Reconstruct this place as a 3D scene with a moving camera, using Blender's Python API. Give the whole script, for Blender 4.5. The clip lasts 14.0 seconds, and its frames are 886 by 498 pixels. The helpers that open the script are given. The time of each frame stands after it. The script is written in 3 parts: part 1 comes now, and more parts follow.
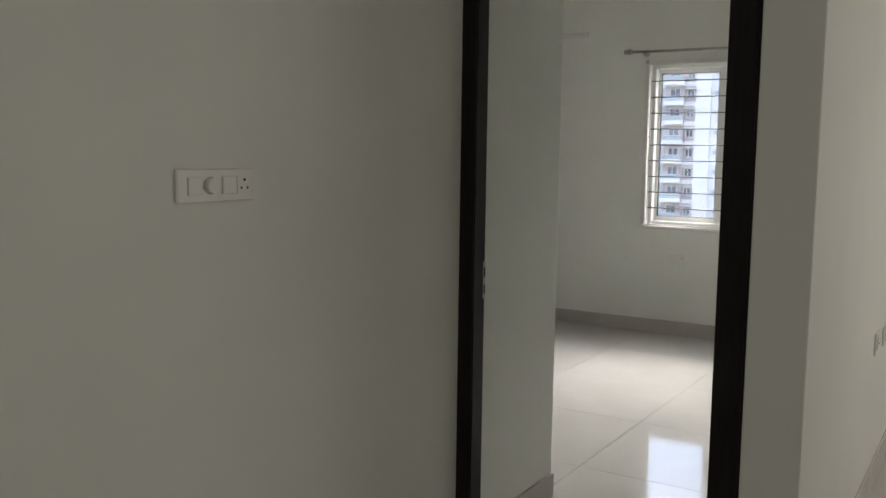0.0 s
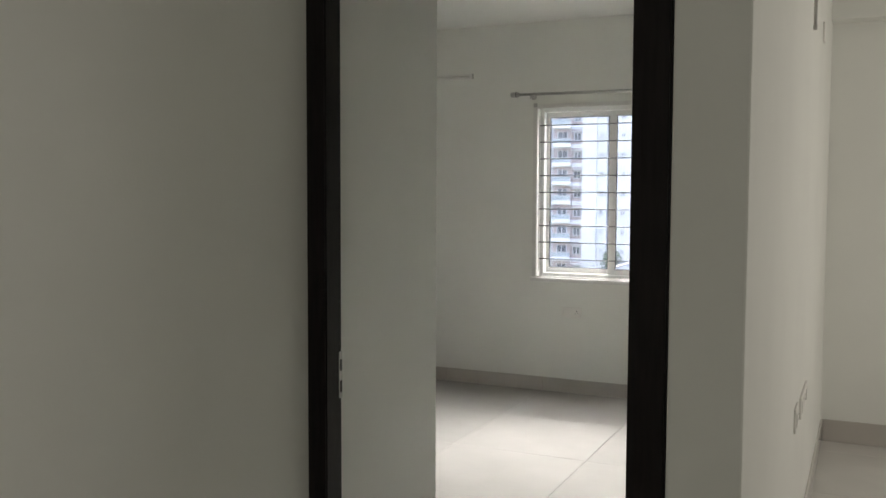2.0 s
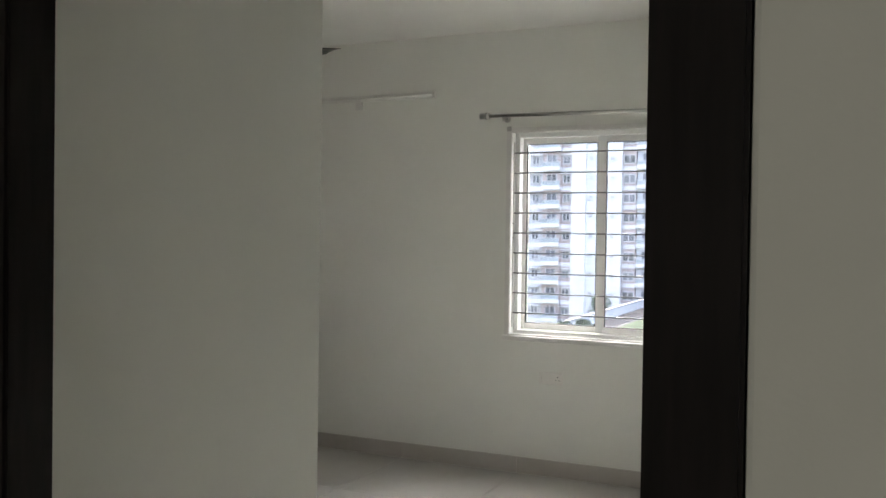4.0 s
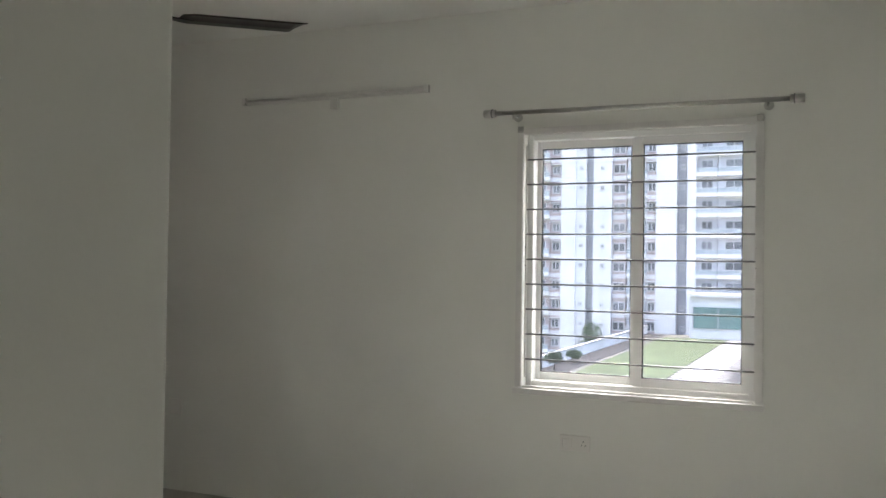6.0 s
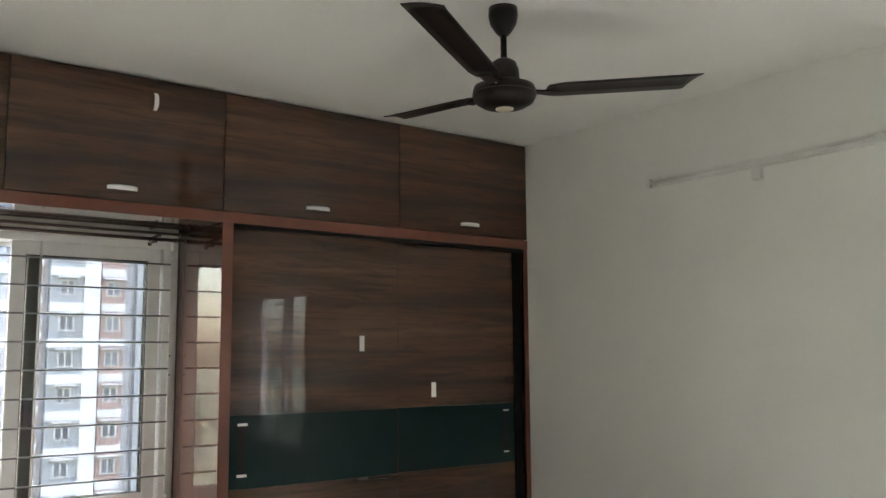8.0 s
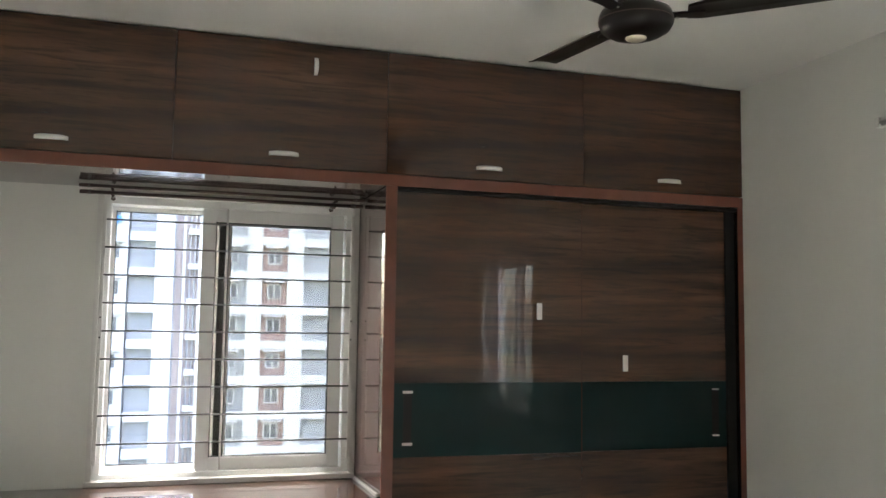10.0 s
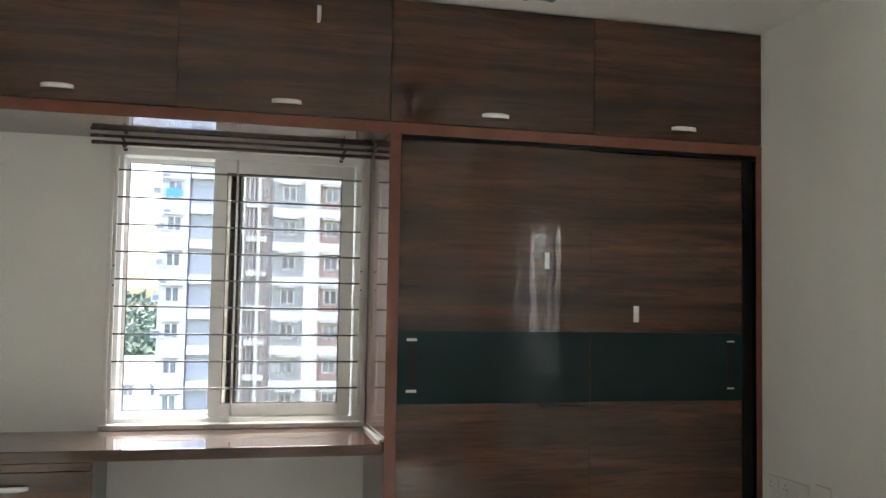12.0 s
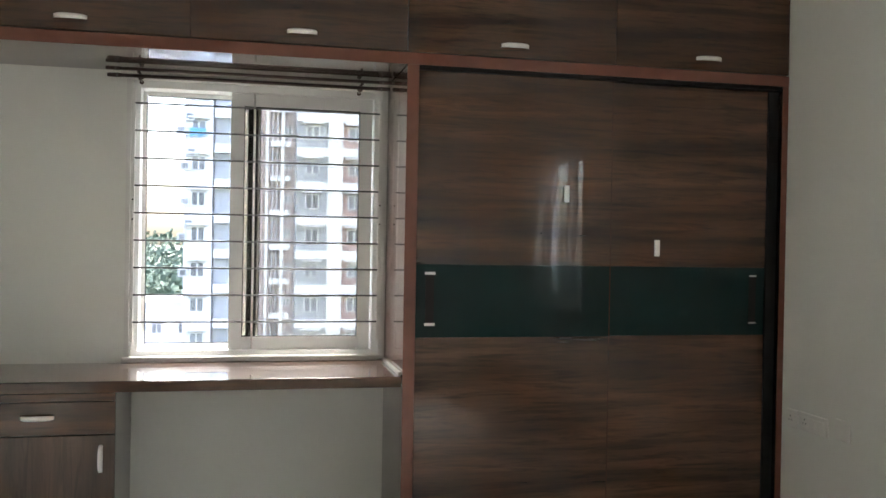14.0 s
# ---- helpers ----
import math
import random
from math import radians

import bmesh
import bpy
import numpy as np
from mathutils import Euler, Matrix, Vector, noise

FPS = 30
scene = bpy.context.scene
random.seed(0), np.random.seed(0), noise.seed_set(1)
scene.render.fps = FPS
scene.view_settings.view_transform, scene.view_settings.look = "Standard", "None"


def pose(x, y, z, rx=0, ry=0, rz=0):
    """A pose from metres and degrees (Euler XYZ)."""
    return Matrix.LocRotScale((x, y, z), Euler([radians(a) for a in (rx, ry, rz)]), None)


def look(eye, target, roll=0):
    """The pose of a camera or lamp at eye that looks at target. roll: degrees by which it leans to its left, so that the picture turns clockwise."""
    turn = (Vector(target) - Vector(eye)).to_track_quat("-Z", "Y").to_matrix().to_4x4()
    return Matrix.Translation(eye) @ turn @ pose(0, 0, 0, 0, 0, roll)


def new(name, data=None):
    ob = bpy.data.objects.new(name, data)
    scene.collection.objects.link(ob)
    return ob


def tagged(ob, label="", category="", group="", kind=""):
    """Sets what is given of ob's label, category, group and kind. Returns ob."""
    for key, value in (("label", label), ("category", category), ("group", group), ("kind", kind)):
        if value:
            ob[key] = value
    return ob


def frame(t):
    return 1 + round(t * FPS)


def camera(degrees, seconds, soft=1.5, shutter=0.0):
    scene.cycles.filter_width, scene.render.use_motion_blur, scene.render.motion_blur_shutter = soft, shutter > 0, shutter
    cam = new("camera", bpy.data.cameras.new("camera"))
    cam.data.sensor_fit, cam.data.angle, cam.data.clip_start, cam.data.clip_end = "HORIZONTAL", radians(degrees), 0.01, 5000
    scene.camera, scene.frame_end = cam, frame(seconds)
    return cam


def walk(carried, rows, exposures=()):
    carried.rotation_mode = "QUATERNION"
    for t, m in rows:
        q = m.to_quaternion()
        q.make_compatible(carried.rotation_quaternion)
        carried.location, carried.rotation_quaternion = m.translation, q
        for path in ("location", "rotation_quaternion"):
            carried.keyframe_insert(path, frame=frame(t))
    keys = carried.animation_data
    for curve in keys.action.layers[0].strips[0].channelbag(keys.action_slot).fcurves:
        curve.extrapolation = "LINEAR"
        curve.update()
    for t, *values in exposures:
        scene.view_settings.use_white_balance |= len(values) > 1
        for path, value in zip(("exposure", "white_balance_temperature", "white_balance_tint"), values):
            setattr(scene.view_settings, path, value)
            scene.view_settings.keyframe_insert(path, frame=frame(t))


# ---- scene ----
cam = camera(52.7, 14.0, soft=1.5)
PATH = [
    (0, 5.013, -6.887, 1.422, 32.11, -6.31, -0.74),
    (0.5, 5.018, -6.873, 1.452, 28.25, -5.01, -0.67),
    (1, 5.002, -6.765, 1.466, 26.07, -4.33, -0.47),
    (1.5, 4.951, -6.546, 1.476, 25.62, -3.94, -0.27),
    (2, 4.825, -6.346, 1.475, 25.34, -3.57, -0.22),
    (2.5, 4.705, -6.057, 1.471, 24.79, -2.91, -0.39),
    (3, 4.659, -5.792, 1.483, 24.55, -2.40, -0.61),
    (5.5, 4.171, -4.432, 1.445, 24.84, 0.89, -1.00),
    (6, 4.039, -4.219, 1.454, 23.96, 0.97, -0.80),
    (6.5, 3.992, -3.931, 1.497, 24.40, 1.12, -0.40),
    (7, 3.926, -3.728, 1.500, 29.85, 3.47, -0.20),
    (7.5, 3.816, -3.543, 1.521, 38.74, 5.85, 0.40),
    (8, 3.759, -3.444, 1.526, 52.99, 6.89, 0.40),
    (8.5, 3.770, -3.298, 1.535, 64.90, 6.29, -0.50),
    (11, 3.792, -2.575, 1.475, 73.90, 4.33, -0.90),
    (11.5, 3.823, -2.555, 1.447, 75.41, 3.47, -1.00),
    (12, 3.822, -2.542, 1.402, 76.00, 3.35, -1.00),
    (12.5, 3.813, -2.541, 1.405, 76.49, 2.29, -0.90),
    (13, 3.797, -2.559, 1.367, 76.58, 1.69, -0.80),
    (13.5, 3.805, -2.520, 1.388, 77.35, 0.11, -1.00),
    (14, 3.799, -2.512, 1.376, 77.52, -0.54, -1.00),
]
EXPOSURES = [(0.0, 3.68), (1.0, 3.72), (3.0, 3.92), (5.5, 3.85), (6.0, 3.75), (6.5, 3.95), (7.5, 4.35), (8.5, 4.55), (11.0, 4.52), (14.0, 4.6)]
walk(cam, [(t, pose(x, y, z, 90 + p, r, w)) for t, x, y, z, w, p, r in PATH], EXPOSURES)

# ---- light ----
world = bpy.data.worlds.new("world")
scene.world = world
world.use_nodes = True
wn = world.node_tree.nodes
sky = wn.new("ShaderNodeTexSky")
sky.sky_type = "NISHITA"
sky.sun_disc = False
sky.sun_elevation = radians(79)
sky.sun_rotation = radians(-66)
sky.air_density, sky.dust_density, sky.ozone_density = 1.0, 3.8, 0.6
world.node_tree.links.new(sky.outputs[0], wn["Background"].inputs[0])
wn["Background"].inputs[1].default_value = 0.15
sun = new("sun", bpy.data.lights.new("sun", "SUN"))
sun.data.energy, sun.data.angle, sun.data.color = 0.5, radians(14), (1.0, 0.96, 0.9)
sun.matrix_world = look((-23, 10, 150), (0, 0, 0))
# added fill lamps for hall and corridor, in unseen window openings assumed there
hall_light = new("hall_daylight", bpy.data.lights.new("hall_daylight", "AREA"))
hall_light.data.shape, hall_light.data.size, hall_light.data.size_y = "RECTANGLE", 1.9, 1.5
hall_light.data.energy, hall_light.data.color = 1.85, (1.0, 0.935, 0.88)
hall_light.matrix_world = look((7.44, -2.4, 1.45), (4.6, -2.6, 1.3))
south_light = new("corridor_daylight", bpy.data.lights.new("corridor_daylight", "AREA"))
south_light.data.shape, south_light.data.size, south_light.data.size_y = "RECTANGLE", 1.5, 1.3
south_light.data.energy, south_light.data.color = 0.98, (1.0, 0.965, 0.90)
south_light.matrix_world = look((5.5, -8.94, 1.5), (5.0, -6.0, 1.4))
# lamps added out of view above the bedroom windows to boost the skylight
for lamp_name, place_at, toward, wide, tall, watts in (
        ("north_window_daylight", (3.15, 4.2, 4.35), (3.05, 0.0, 1.5), 5.0, 2.2, 135.0),
        ("west_window_daylight", (-4.7, -2.45, 4.3), (-0.5, -2.4, 1.5), 5.0, 2.2, 60.0)):
    lamp = new(lamp_name, bpy.data.lights.new(lamp_name, "AREA"))
    lamp.data.shape, lamp.data.size, lamp.data.size_y = "RECTANGLE", wide, tall
    lamp.data.energy, lamp.data.color = watts, (1.0, 0.98, 0.955)
    lamp.matrix_world = look(place_at, toward)


# ---- materials ----
def mat(name, base, rough=0.6, metal=0.0, spread=0.0, scale=6.0, bump=0.0, bump_scale=120.0, coat=0.0, stretch=(1, 1, 1), rnd=0.0, spec=0.5, wave=0.0):
    m = bpy.data.materials.new(name)
    m.use_nodes = True
    n, l = m.node_tree.nodes, m.node_tree.links
    b = n["Principled BSDF"]
    b.inputs["Roughness"].default_value, b.inputs["Metallic"].default_value = rough, metal
    b.inputs["Coat Weight"].default_value, b.inputs["Specular IOR Level"].default_value = coat, spec
    b.inputs["Coat Roughness"].default_value = 0.04
    tc = n.new("ShaderNodeTexCoord")
    mp = n.new("ShaderNodeMapping")
    mp.inputs["Scale"].default_value = stretch
    l.new(tc.outputs["Object"], mp.inputs[0])
    no = n.new("ShaderNodeTexNoise")
    no.inputs["Scale"].default_value, no.inputs["Detail"].default_value = scale, 6
    l.new(mp.outputs[0], no.inputs["Vector"])
    cr = n.new("ShaderNodeValToRGB")
    lo = [c * (1 - spread) for c in base]
    hi = [min(1, c * (1 + spread)) for c in base]
    cr.color_ramp.elements[0].position, cr.color_ramp.elements[1].position = 0.3, 0.7
    cr.color_ramp.elements[0].color, cr.color_ramp.elements[1].color = (*lo, 1), (*hi, 1)
    l.new(no.outputs["Fac"], cr.inputs[0])
    out = cr.outputs[0]
    if rnd:
        oi = n.new("ShaderNodeObjectInfo")
        mr = n.new("ShaderNodeMapRange")
        mr.inputs[3].default_value, mr.inputs[4].default_value = 1 - rnd, 1 + rnd
        l.new(oi.outputs["Random"], mr.inputs[0])
        hs = n.new("ShaderNodeHueSaturation")
        l.new(mr.outputs[0], hs.inputs["Value"])
        l.new(out, hs.inputs["Color"])
        out = hs.outputs[0]
    l.new(out, b.inputs["Base Color"])
    last = None
    for s, d, k in ((bump_scale, 0.002, bump), (2.2, 0.02, wave)):
        if k:
            nb = n.new("ShaderNodeTexNoise")
            nb.inputs["Scale"].default_value, nb.inputs["Detail"].default_value = s, 3
            l.new(tc.outputs["Object"], nb.inputs["Vector"])
            bp = n.new("ShaderNodeBump")
            bp.inputs["Strength"].default_value, bp.inputs["Distance"].default_value = k, d
            l.new(nb.outputs["Fac"], bp.inputs["Height"])
            if last:
                l.new(last, bp.inputs["Normal"])
            last = bp.outputs[0]
    if last:
        l.new(last, b.inputs["Normal"])
        if coat:
            l.new(last, b.inputs["Coat Normal"])
    return m


def wood(name, dark, mid, light, rough=0.3, coat=0.6, upright=False):
    """Glossy printed walnut laminate: long bands with fine dark streaks."""
    m = bpy.data.materials.new(name)
    m.use_nodes = True
    n, l = m.node_tree.nodes, m.node_tree.links
    b = n["Principled BSDF"]
    b.inputs["Roughness"].default_value, b.inputs["Coat Weight"].default_value = rough, coat
    b.inputs["Coat Roughness"].default_value = 0.015
    b.inputs["Coat IOR"].default_value = 1.72
    b.inputs["Specular IOR Level"].default_value = 0.12
    tc = n.new("ShaderNodeTexCoord")
    mp = n.new("ShaderNodeMapping")
    mp.inputs["Scale"].default_value = (8, 8, 0.6) if upright else (0.6, 0.6, 8.5)
    l.new(tc.outputs["Object"], mp.inputs[0])
    big = n.new("ShaderNodeTexNoise")
    big.inputs["Scale"].default_value, big.inputs["Detail"].default_value, big.inputs["Distortion"].default_value = 1.1, 5, 0.5
    fine = n.new("ShaderNodeTexNoise")
    fine.inputs["Scale"].default_value, fine.inputs["Detail"].default_value = 5.0, 9
    fine.inputs["Roughness"].default_value, fine.inputs["Distortion"].default_value = 0.65, 0.7
    grain = n.new("ShaderNodeTexNoise")
    grain.inputs["Scale"].default_value, grain.inputs["Detail"].default_value = 30, 4
    for t in (big, fine, grain):
        l.new(mp.outputs[0], t.inputs["Vector"])
    cr = n.new("ShaderNodeValToRGB")
    e = cr.color_ramp.elements
    e[0].position, e[0].color = 0.34, (*dark, 1)
    e[1].position, e[1].color = 0.68, (*light, 1)
    k = e.new(0.5)
    k.color = (*mid, 1)
    l.new(big.outputs["Fac"], cr.inputs[0])
    st = n.new("ShaderNodeValToRGB")
    st.color_ramp.elements[0].position, st.color_ramp.elements[0].color = 0.36, (0.3, 0.27, 0.26, 1)
    st.color_ramp.elements[1].position, st.color_ramp.elements[1].color = 0.52, (1, 1, 1, 1)
    l.new(fine.outputs["Fac"], st.inputs[0])
    gr = n.new("ShaderNodeMapRange")
    gr.inputs[3].default_value, gr.inputs[4].default_value = 0.75, 1.2
    l.new(grain.outputs["Fac"], gr.inputs[0])
    mx = n.new("ShaderNodeMix")
    mx.data_type, mx.blend_type = "RGBA", "MULTIPLY"
    mx.inputs["Factor"].default_value = 0.75
    l.new(cr.outputs[0], mx.inputs["A"])
    l.new(st.outputs[0], mx.inputs["B"])
    hs = n.new("ShaderNodeHueSaturation")
    l.new(mx.outputs["Result"], hs.inputs["Color"])
    l.new(gr.outputs[0], hs.inputs["Value"])
    l.new(hs.outputs[0], b.inputs["Base Color"])
    nb = n.new("ShaderNodeTexNoise")
    nb.inputs["Scale"].default_value, nb.inputs["Detail"].default_value = 6.0, 2
    l.new(tc.outputs["Object"], nb.inputs["Vector"])
    bp = n.new("ShaderNodeBump")
    bp.inputs["Strength"].default_value, bp.inputs["Distance"].default_value = 0.06, 0.003
    l.new(nb.outputs["Fac"], bp.inputs["Height"])
    l.new(bp.outputs[0], b.inputs["Normal"])
    l.new(bp.outputs[0], b.inputs["Coat Normal"])
    return m


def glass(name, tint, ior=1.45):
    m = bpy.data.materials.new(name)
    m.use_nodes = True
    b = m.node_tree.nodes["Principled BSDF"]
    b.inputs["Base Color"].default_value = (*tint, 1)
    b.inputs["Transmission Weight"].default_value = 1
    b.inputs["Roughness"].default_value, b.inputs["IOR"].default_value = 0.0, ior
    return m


PAINT = mat("wall_paint", (0.80, 0.803, 0.752), 0.55, spread=0.03, scale=1.6, bump=0.12, bump_scale=140, wave=0.1)
CEIL = mat("ceiling_paint", (0.82, 0.823, 0.78), 0.7, spread=0.03, scale=1.2, bump=0.1, bump_scale=100, wave=0.15)
TILE = mat("polished_tile", (0.60, 0.58, 0.545), 0.07, spread=0.04, scale=3, rnd=0.02, wave=0.02, spec=0.6)
GROUT = mat("grout", (0.56, 0.54, 0.50), 0.8, spread=0.1, scale=30)
SKIRT = mat("skirting_tile", (0.48, 0.45, 0.41), 0.3, spread=0.05, scale=5, rnd=0.03)
DARKWOOD = mat("door_frame_polish", (0.010, 0.0075, 0.007), 0.4, spread=0.4, scale=14, stretch=(6, 6, 0.6), bump=0.15, bump_scale=60, spec=0.2)
WALNUT = wood("walnut_laminate", (0.032, 0.0125, 0.0058), (0.078, 0.033, 0.0150), (0.135, 0.061, 0.029), coat=0.8)
WALNUT_UP = wood("walnut_laminate_upright", (0.035, 0.018, 0.012), (0.07, 0.036, 0.022), (0.11, 0.06, 0.036), upright=True)
DESKTOP = wood("desk_laminate", (0.045, 0.021, 0.013), (0.075, 0.036, 0.022), (0.11, 0.055, 0.034), rough=0.2, coat=1.0)
MAHOG = mat("red_brown_edging", (0.17, 0.058, 0.036), 0.35, spread=0.15, scale=9, stretch=(1, 1, 1), coat=0.3)
CARCASS = wood("wardrobe_side_laminate", (0.06, 0.023, 0.015), (0.09, 0.035, 0.023), (0.13, 0.055, 0.035), rough=0.18, coat=1.0, upright=True)
GREEN = mat("green_gloss_laminate", (0.004, 0.021, 0.021), 0.3, spread=0.12, scale=4, coat=0.4, wave=0.05, spec=0.1)
BLACK = mat("black_recess", (0.008, 0.008, 0.009), 0.5, spread=0.2, scale=20, spec=0.2)
GREYLAM = mat("grey_laminate", (0.42, 0.41, 0.38), 0.4, spread=0.05, scale=4)
UPVC = mat("white_upvc", (0.78, 0.78, 0.76), 0.3, spread=0.03, scale=8)
TRIM = mat("painted_window_trim", (0.74, 0.73, 0.70), 0.4, spread=0.05, scale=12, bump=0.1)
STEEL = mat("grille_steel", (0.20, 0.20, 0.20), 0.4, metal=0.6, spread=0.15, scale=30)
CHROME = mat("brushed_chrome", (0.55, 0.54, 0.52), 0.28, metal=1.0, spread=0.08, scale=40)
DARKROD = mat("dark_rod_metal", (0.10, 0.07, 0.065), 0.35, metal=0.6, spread=0.15, scale=30)
SATIN = mat("satin_handle", (0.80, 0.79, 0.76), 0.35, metal=0.25, spread=0.04, scale=30)
PLASTIC = mat("white_plastic", (0.80, 0.785, 0.74), 0.35, spread=0.02, scale=20)
HOLE = mat("socket_hole", (0.01, 0.01, 0.01), 0.8)
FANBROWN = mat("fan_brown_enamel", (0.010, 0.0065, 0.0055), 0.36, spread=0.25, scale=8, coat=0.1, spec=0.3)
BATTEN = mat("dusty_batten_plastic", (0.74, 0.735, 0.695), 0.5, spread=0.04, scale=12)
FANPLATE = mat("fan_badge", (0.70, 0.64, 0.50), 0.3, metal=0.4, spread=0.1, scale=60)
GLASS = glass("window_glass", (0.495, 0.475, 0.460))
GLASS_B = glass("bronze_window_glass", (0.37, 0.345, 0.305))
# tint that dims the outdoors behind the open panel
GLASS_DIM = glass("clear_window_glass", (0.46, 0.45, 0.44))
GLASS_L = glass("pale_window_glass", (0.95, 0.95, 0.94), 1.03)
WHITEWALL = mat("tower_white", (0.62, 0.62, 0.63), 0.8, spread=0.06, scale=0.15)
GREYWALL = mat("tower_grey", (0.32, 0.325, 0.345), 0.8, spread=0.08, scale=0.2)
LIGHTGREY = mat("tower_light_grey", (0.47, 0.47, 0.50), 0.8, spread=0.08, scale=0.2)
# red paled in its base colour to carry the outdoor haze
REDWALL = mat("tower_red", (0.36, 0.25, 0.225), 0.8, spread=0.08, scale=0.2)
PINKWALL = mat("tower_pinkish", (0.42, 0.35, 0.34), 0.8, spread=0.08, scale=0.2)
# glass colour lightened, with the haze over the towers painted in
DARKGLASS = mat("tower_window_glass", (0.16, 0.165, 0.18), 0.15, spread=0.3, scale=0.5, rnd=0.35)
RAILGLASS = mat("balcony_glass", (0.36, 0.40, 0.43), 0.15, spread=0.1, scale=0.6)
LAWN = mat("lawn", (0.066, 0.090, 0.046), 0.95, spread=0.3, scale=0.35)
PAVING = mat("paving", (0.12, 0.12, 0.118), 0.85, spread=0.1, scale=0.5)
DARKPAVE = mat("dark_paving", (0.032, 0.033, 0.036), 0.85, spread=0.2, scale=0.8)
EARTH = mat("ground", (0.13, 0.15, 0.10), 0.95, spread=0.3, scale=0.05)
LEAF = mat("foliage", (0.060, 0.090, 0.055), 0.7, spread=0.5, scale=1.2, rnd=0.2)
# paler than LEAF: distance haze is put into the leaf colour
HAZED_LEAF = mat("distant_foliage", (0.085, 0.125, 0.09), 0.8, spread=0.3, scale=0.2)
CLOTH = mat("blue_cloth", (0.10, 0.30, 0.62), 0.9, spread=0.15, scale=3)
BARK = mat("bark", (0.12, 0.09, 0.06), 0.9, spread=0.3, scale=6)
TEAL = mat("green_glass_band", (0.15, 0.23, 0.22), 0.12, spread=0.2, scale=0.4)


# ---- builders ----
def add_box(bm, x0, x1, y0, y1, z0, z1, slot=0):
    vs = [bm.verts.new((x, y, z)) for z in (z0, z1) for x, y in ((x0, y0), (x1, y0), (x1, y1), (x0, y1))]
    for q in ((3, 2, 1, 0), (4, 5, 6, 7), (0, 1, 5, 4), (1, 2, 6, 5), (2, 3, 7, 6), (3, 0, 4, 7)):
        bm.faces.new([vs[i] for i in q]).material_index = slot
    return vs


def box_bm(x0, x1, y0, y1, z0, z1, bevel=0.0, seg=2):
    bm = bmesh.new()
    add_box(bm, x0, x1, y0, y1, z0, z1)
    if bevel:
        bmesh.ops.bevel(bm, geom=bm.edges[:], offset=bevel, segments=seg, affect="EDGES", profile=0.6)
    return bm


def cyl_bm(p0, p1, r0, r1=None, n=14):
    bm = bmesh.new()
    a, b = Vector(p0), Vector(p1)
    r1 = r0 if r1 is None else r1
    q = (b - a).to_track_quat("Z", "Y")
    rings = [[bm.verts.new(c + q @ Vector((r * math.cos(i * math.tau / n), r * math.sin(i * math.tau / n), 0))) for i in range(n)] for c, r in ((a, r0), (b, r1))]
    for i in range(n):
        f = bm.faces.new((rings[0][i], rings[0][(i + 1) % n], rings[1][(i + 1) % n], rings[1][i]))
        f.smooth = True
    bm.faces.new(rings[0][::-1])
    bm.faces.new(rings[1])
    return bm


def lathe_bm(profile, n=36):
    """Turn (radius, height) pairs about z."""
    bm = bmesh.new()
    rings = [[bm.verts.new((max(r, 1e-4) * math.cos(i * math.tau / n), max(r, 1e-4) * math.sin(i * math.tau / n), z)) for i in range(n)] for r, z in profile]
    for a, b in zip(rings, rings[1:]):
        for i in range(n):
            bm.faces.new((a[i], a[(i + 1) % n], b[(i + 1) % n], b[i])).smooth = True
    bmesh.ops.recalc_face_normals(bm, faces=bm.faces[:])
    return bm


def mesh_of(name, bm, mats):
    me = bpy.data.meshes.new(name)
    bm.to_mesh(me)
    bm.free()
    for m in mats if isinstance(mats, (list, tuple)) else [mats]:
        me.materials.append(m)
    return me


def part(name, bm, material, parent=None, label=""):
    ob = new(name, bm if isinstance(bm, bpy.types.Mesh) else mesh_of(name, bm, material))
    if parent:
        ob.parent = parent
    return tagged(ob, label)


def thing(name, label, category, at=(0, 0, 0), group="", kind=""):
    ob = new(name)
    ob.location = at
    ob.empty_display_size = 0.05
    return tagged(ob, label, category, group, kind)


def structure(name, bm, material, label, category):
    return tagged(part(name, bm, material), label, category, kind="structure")


def wall_with_hole(axis, u0, u1, a0, a1, z0, z1, hole):
    """A wall along u with one opening (hu0, hu1, hz0, hz1); axis: the way it runs."""
    hu0, hu1, hz0, hz1 = hole
    bm = bmesh.new()
    for ua, ub, za, zb in ((u0, hu0, z0, z1), (hu1, u1, z0, z1), (hu0, hu1, z0, hz0), (hu0, hu1, hz1, z1)):
        if axis == "x":
            add_box(bm, ua, ub, a0, a1, za, zb)
        else:
            add_box(bm, a0, a1, ua, ub, za, zb)
    return bm


# ---- large structure ----
H = 2.74
structure("wall_north", wall_with_hole("x", -0.75, 4.457, 0.0, 0.2, 0, H, (2.60, 3.695, 0.85, 2.11)), PAINT, "off-white painted bedroom wall with a window opening", "wall")
structure("wall_west", wall_with_hole("y", -3.73, 0.0, -0.75, -0.55, 0, H, (-3.03, -1.862, 0.80, 2.10)), PAINT, "off-white painted wall behind the desk and wardrobe", "wall")
structure("wall_south", box_bm(-0.75, 3.36, -3.88, -3.73, 0, H), PAINT, "off-white painted bedroom wall", "wall")
structure("wall_passage", box_bm(3.36, 3.502, -4.399, -3.60, 0, H, 0.006), PAINT, "off-white painted wall inside the bedroom door", "wall")
structure("wall_corridor", box_bm(3.36, 3.564, -9.0, -4.40, 0, H), PAINT, "off-white painted corridor wall beside the door", "wall")
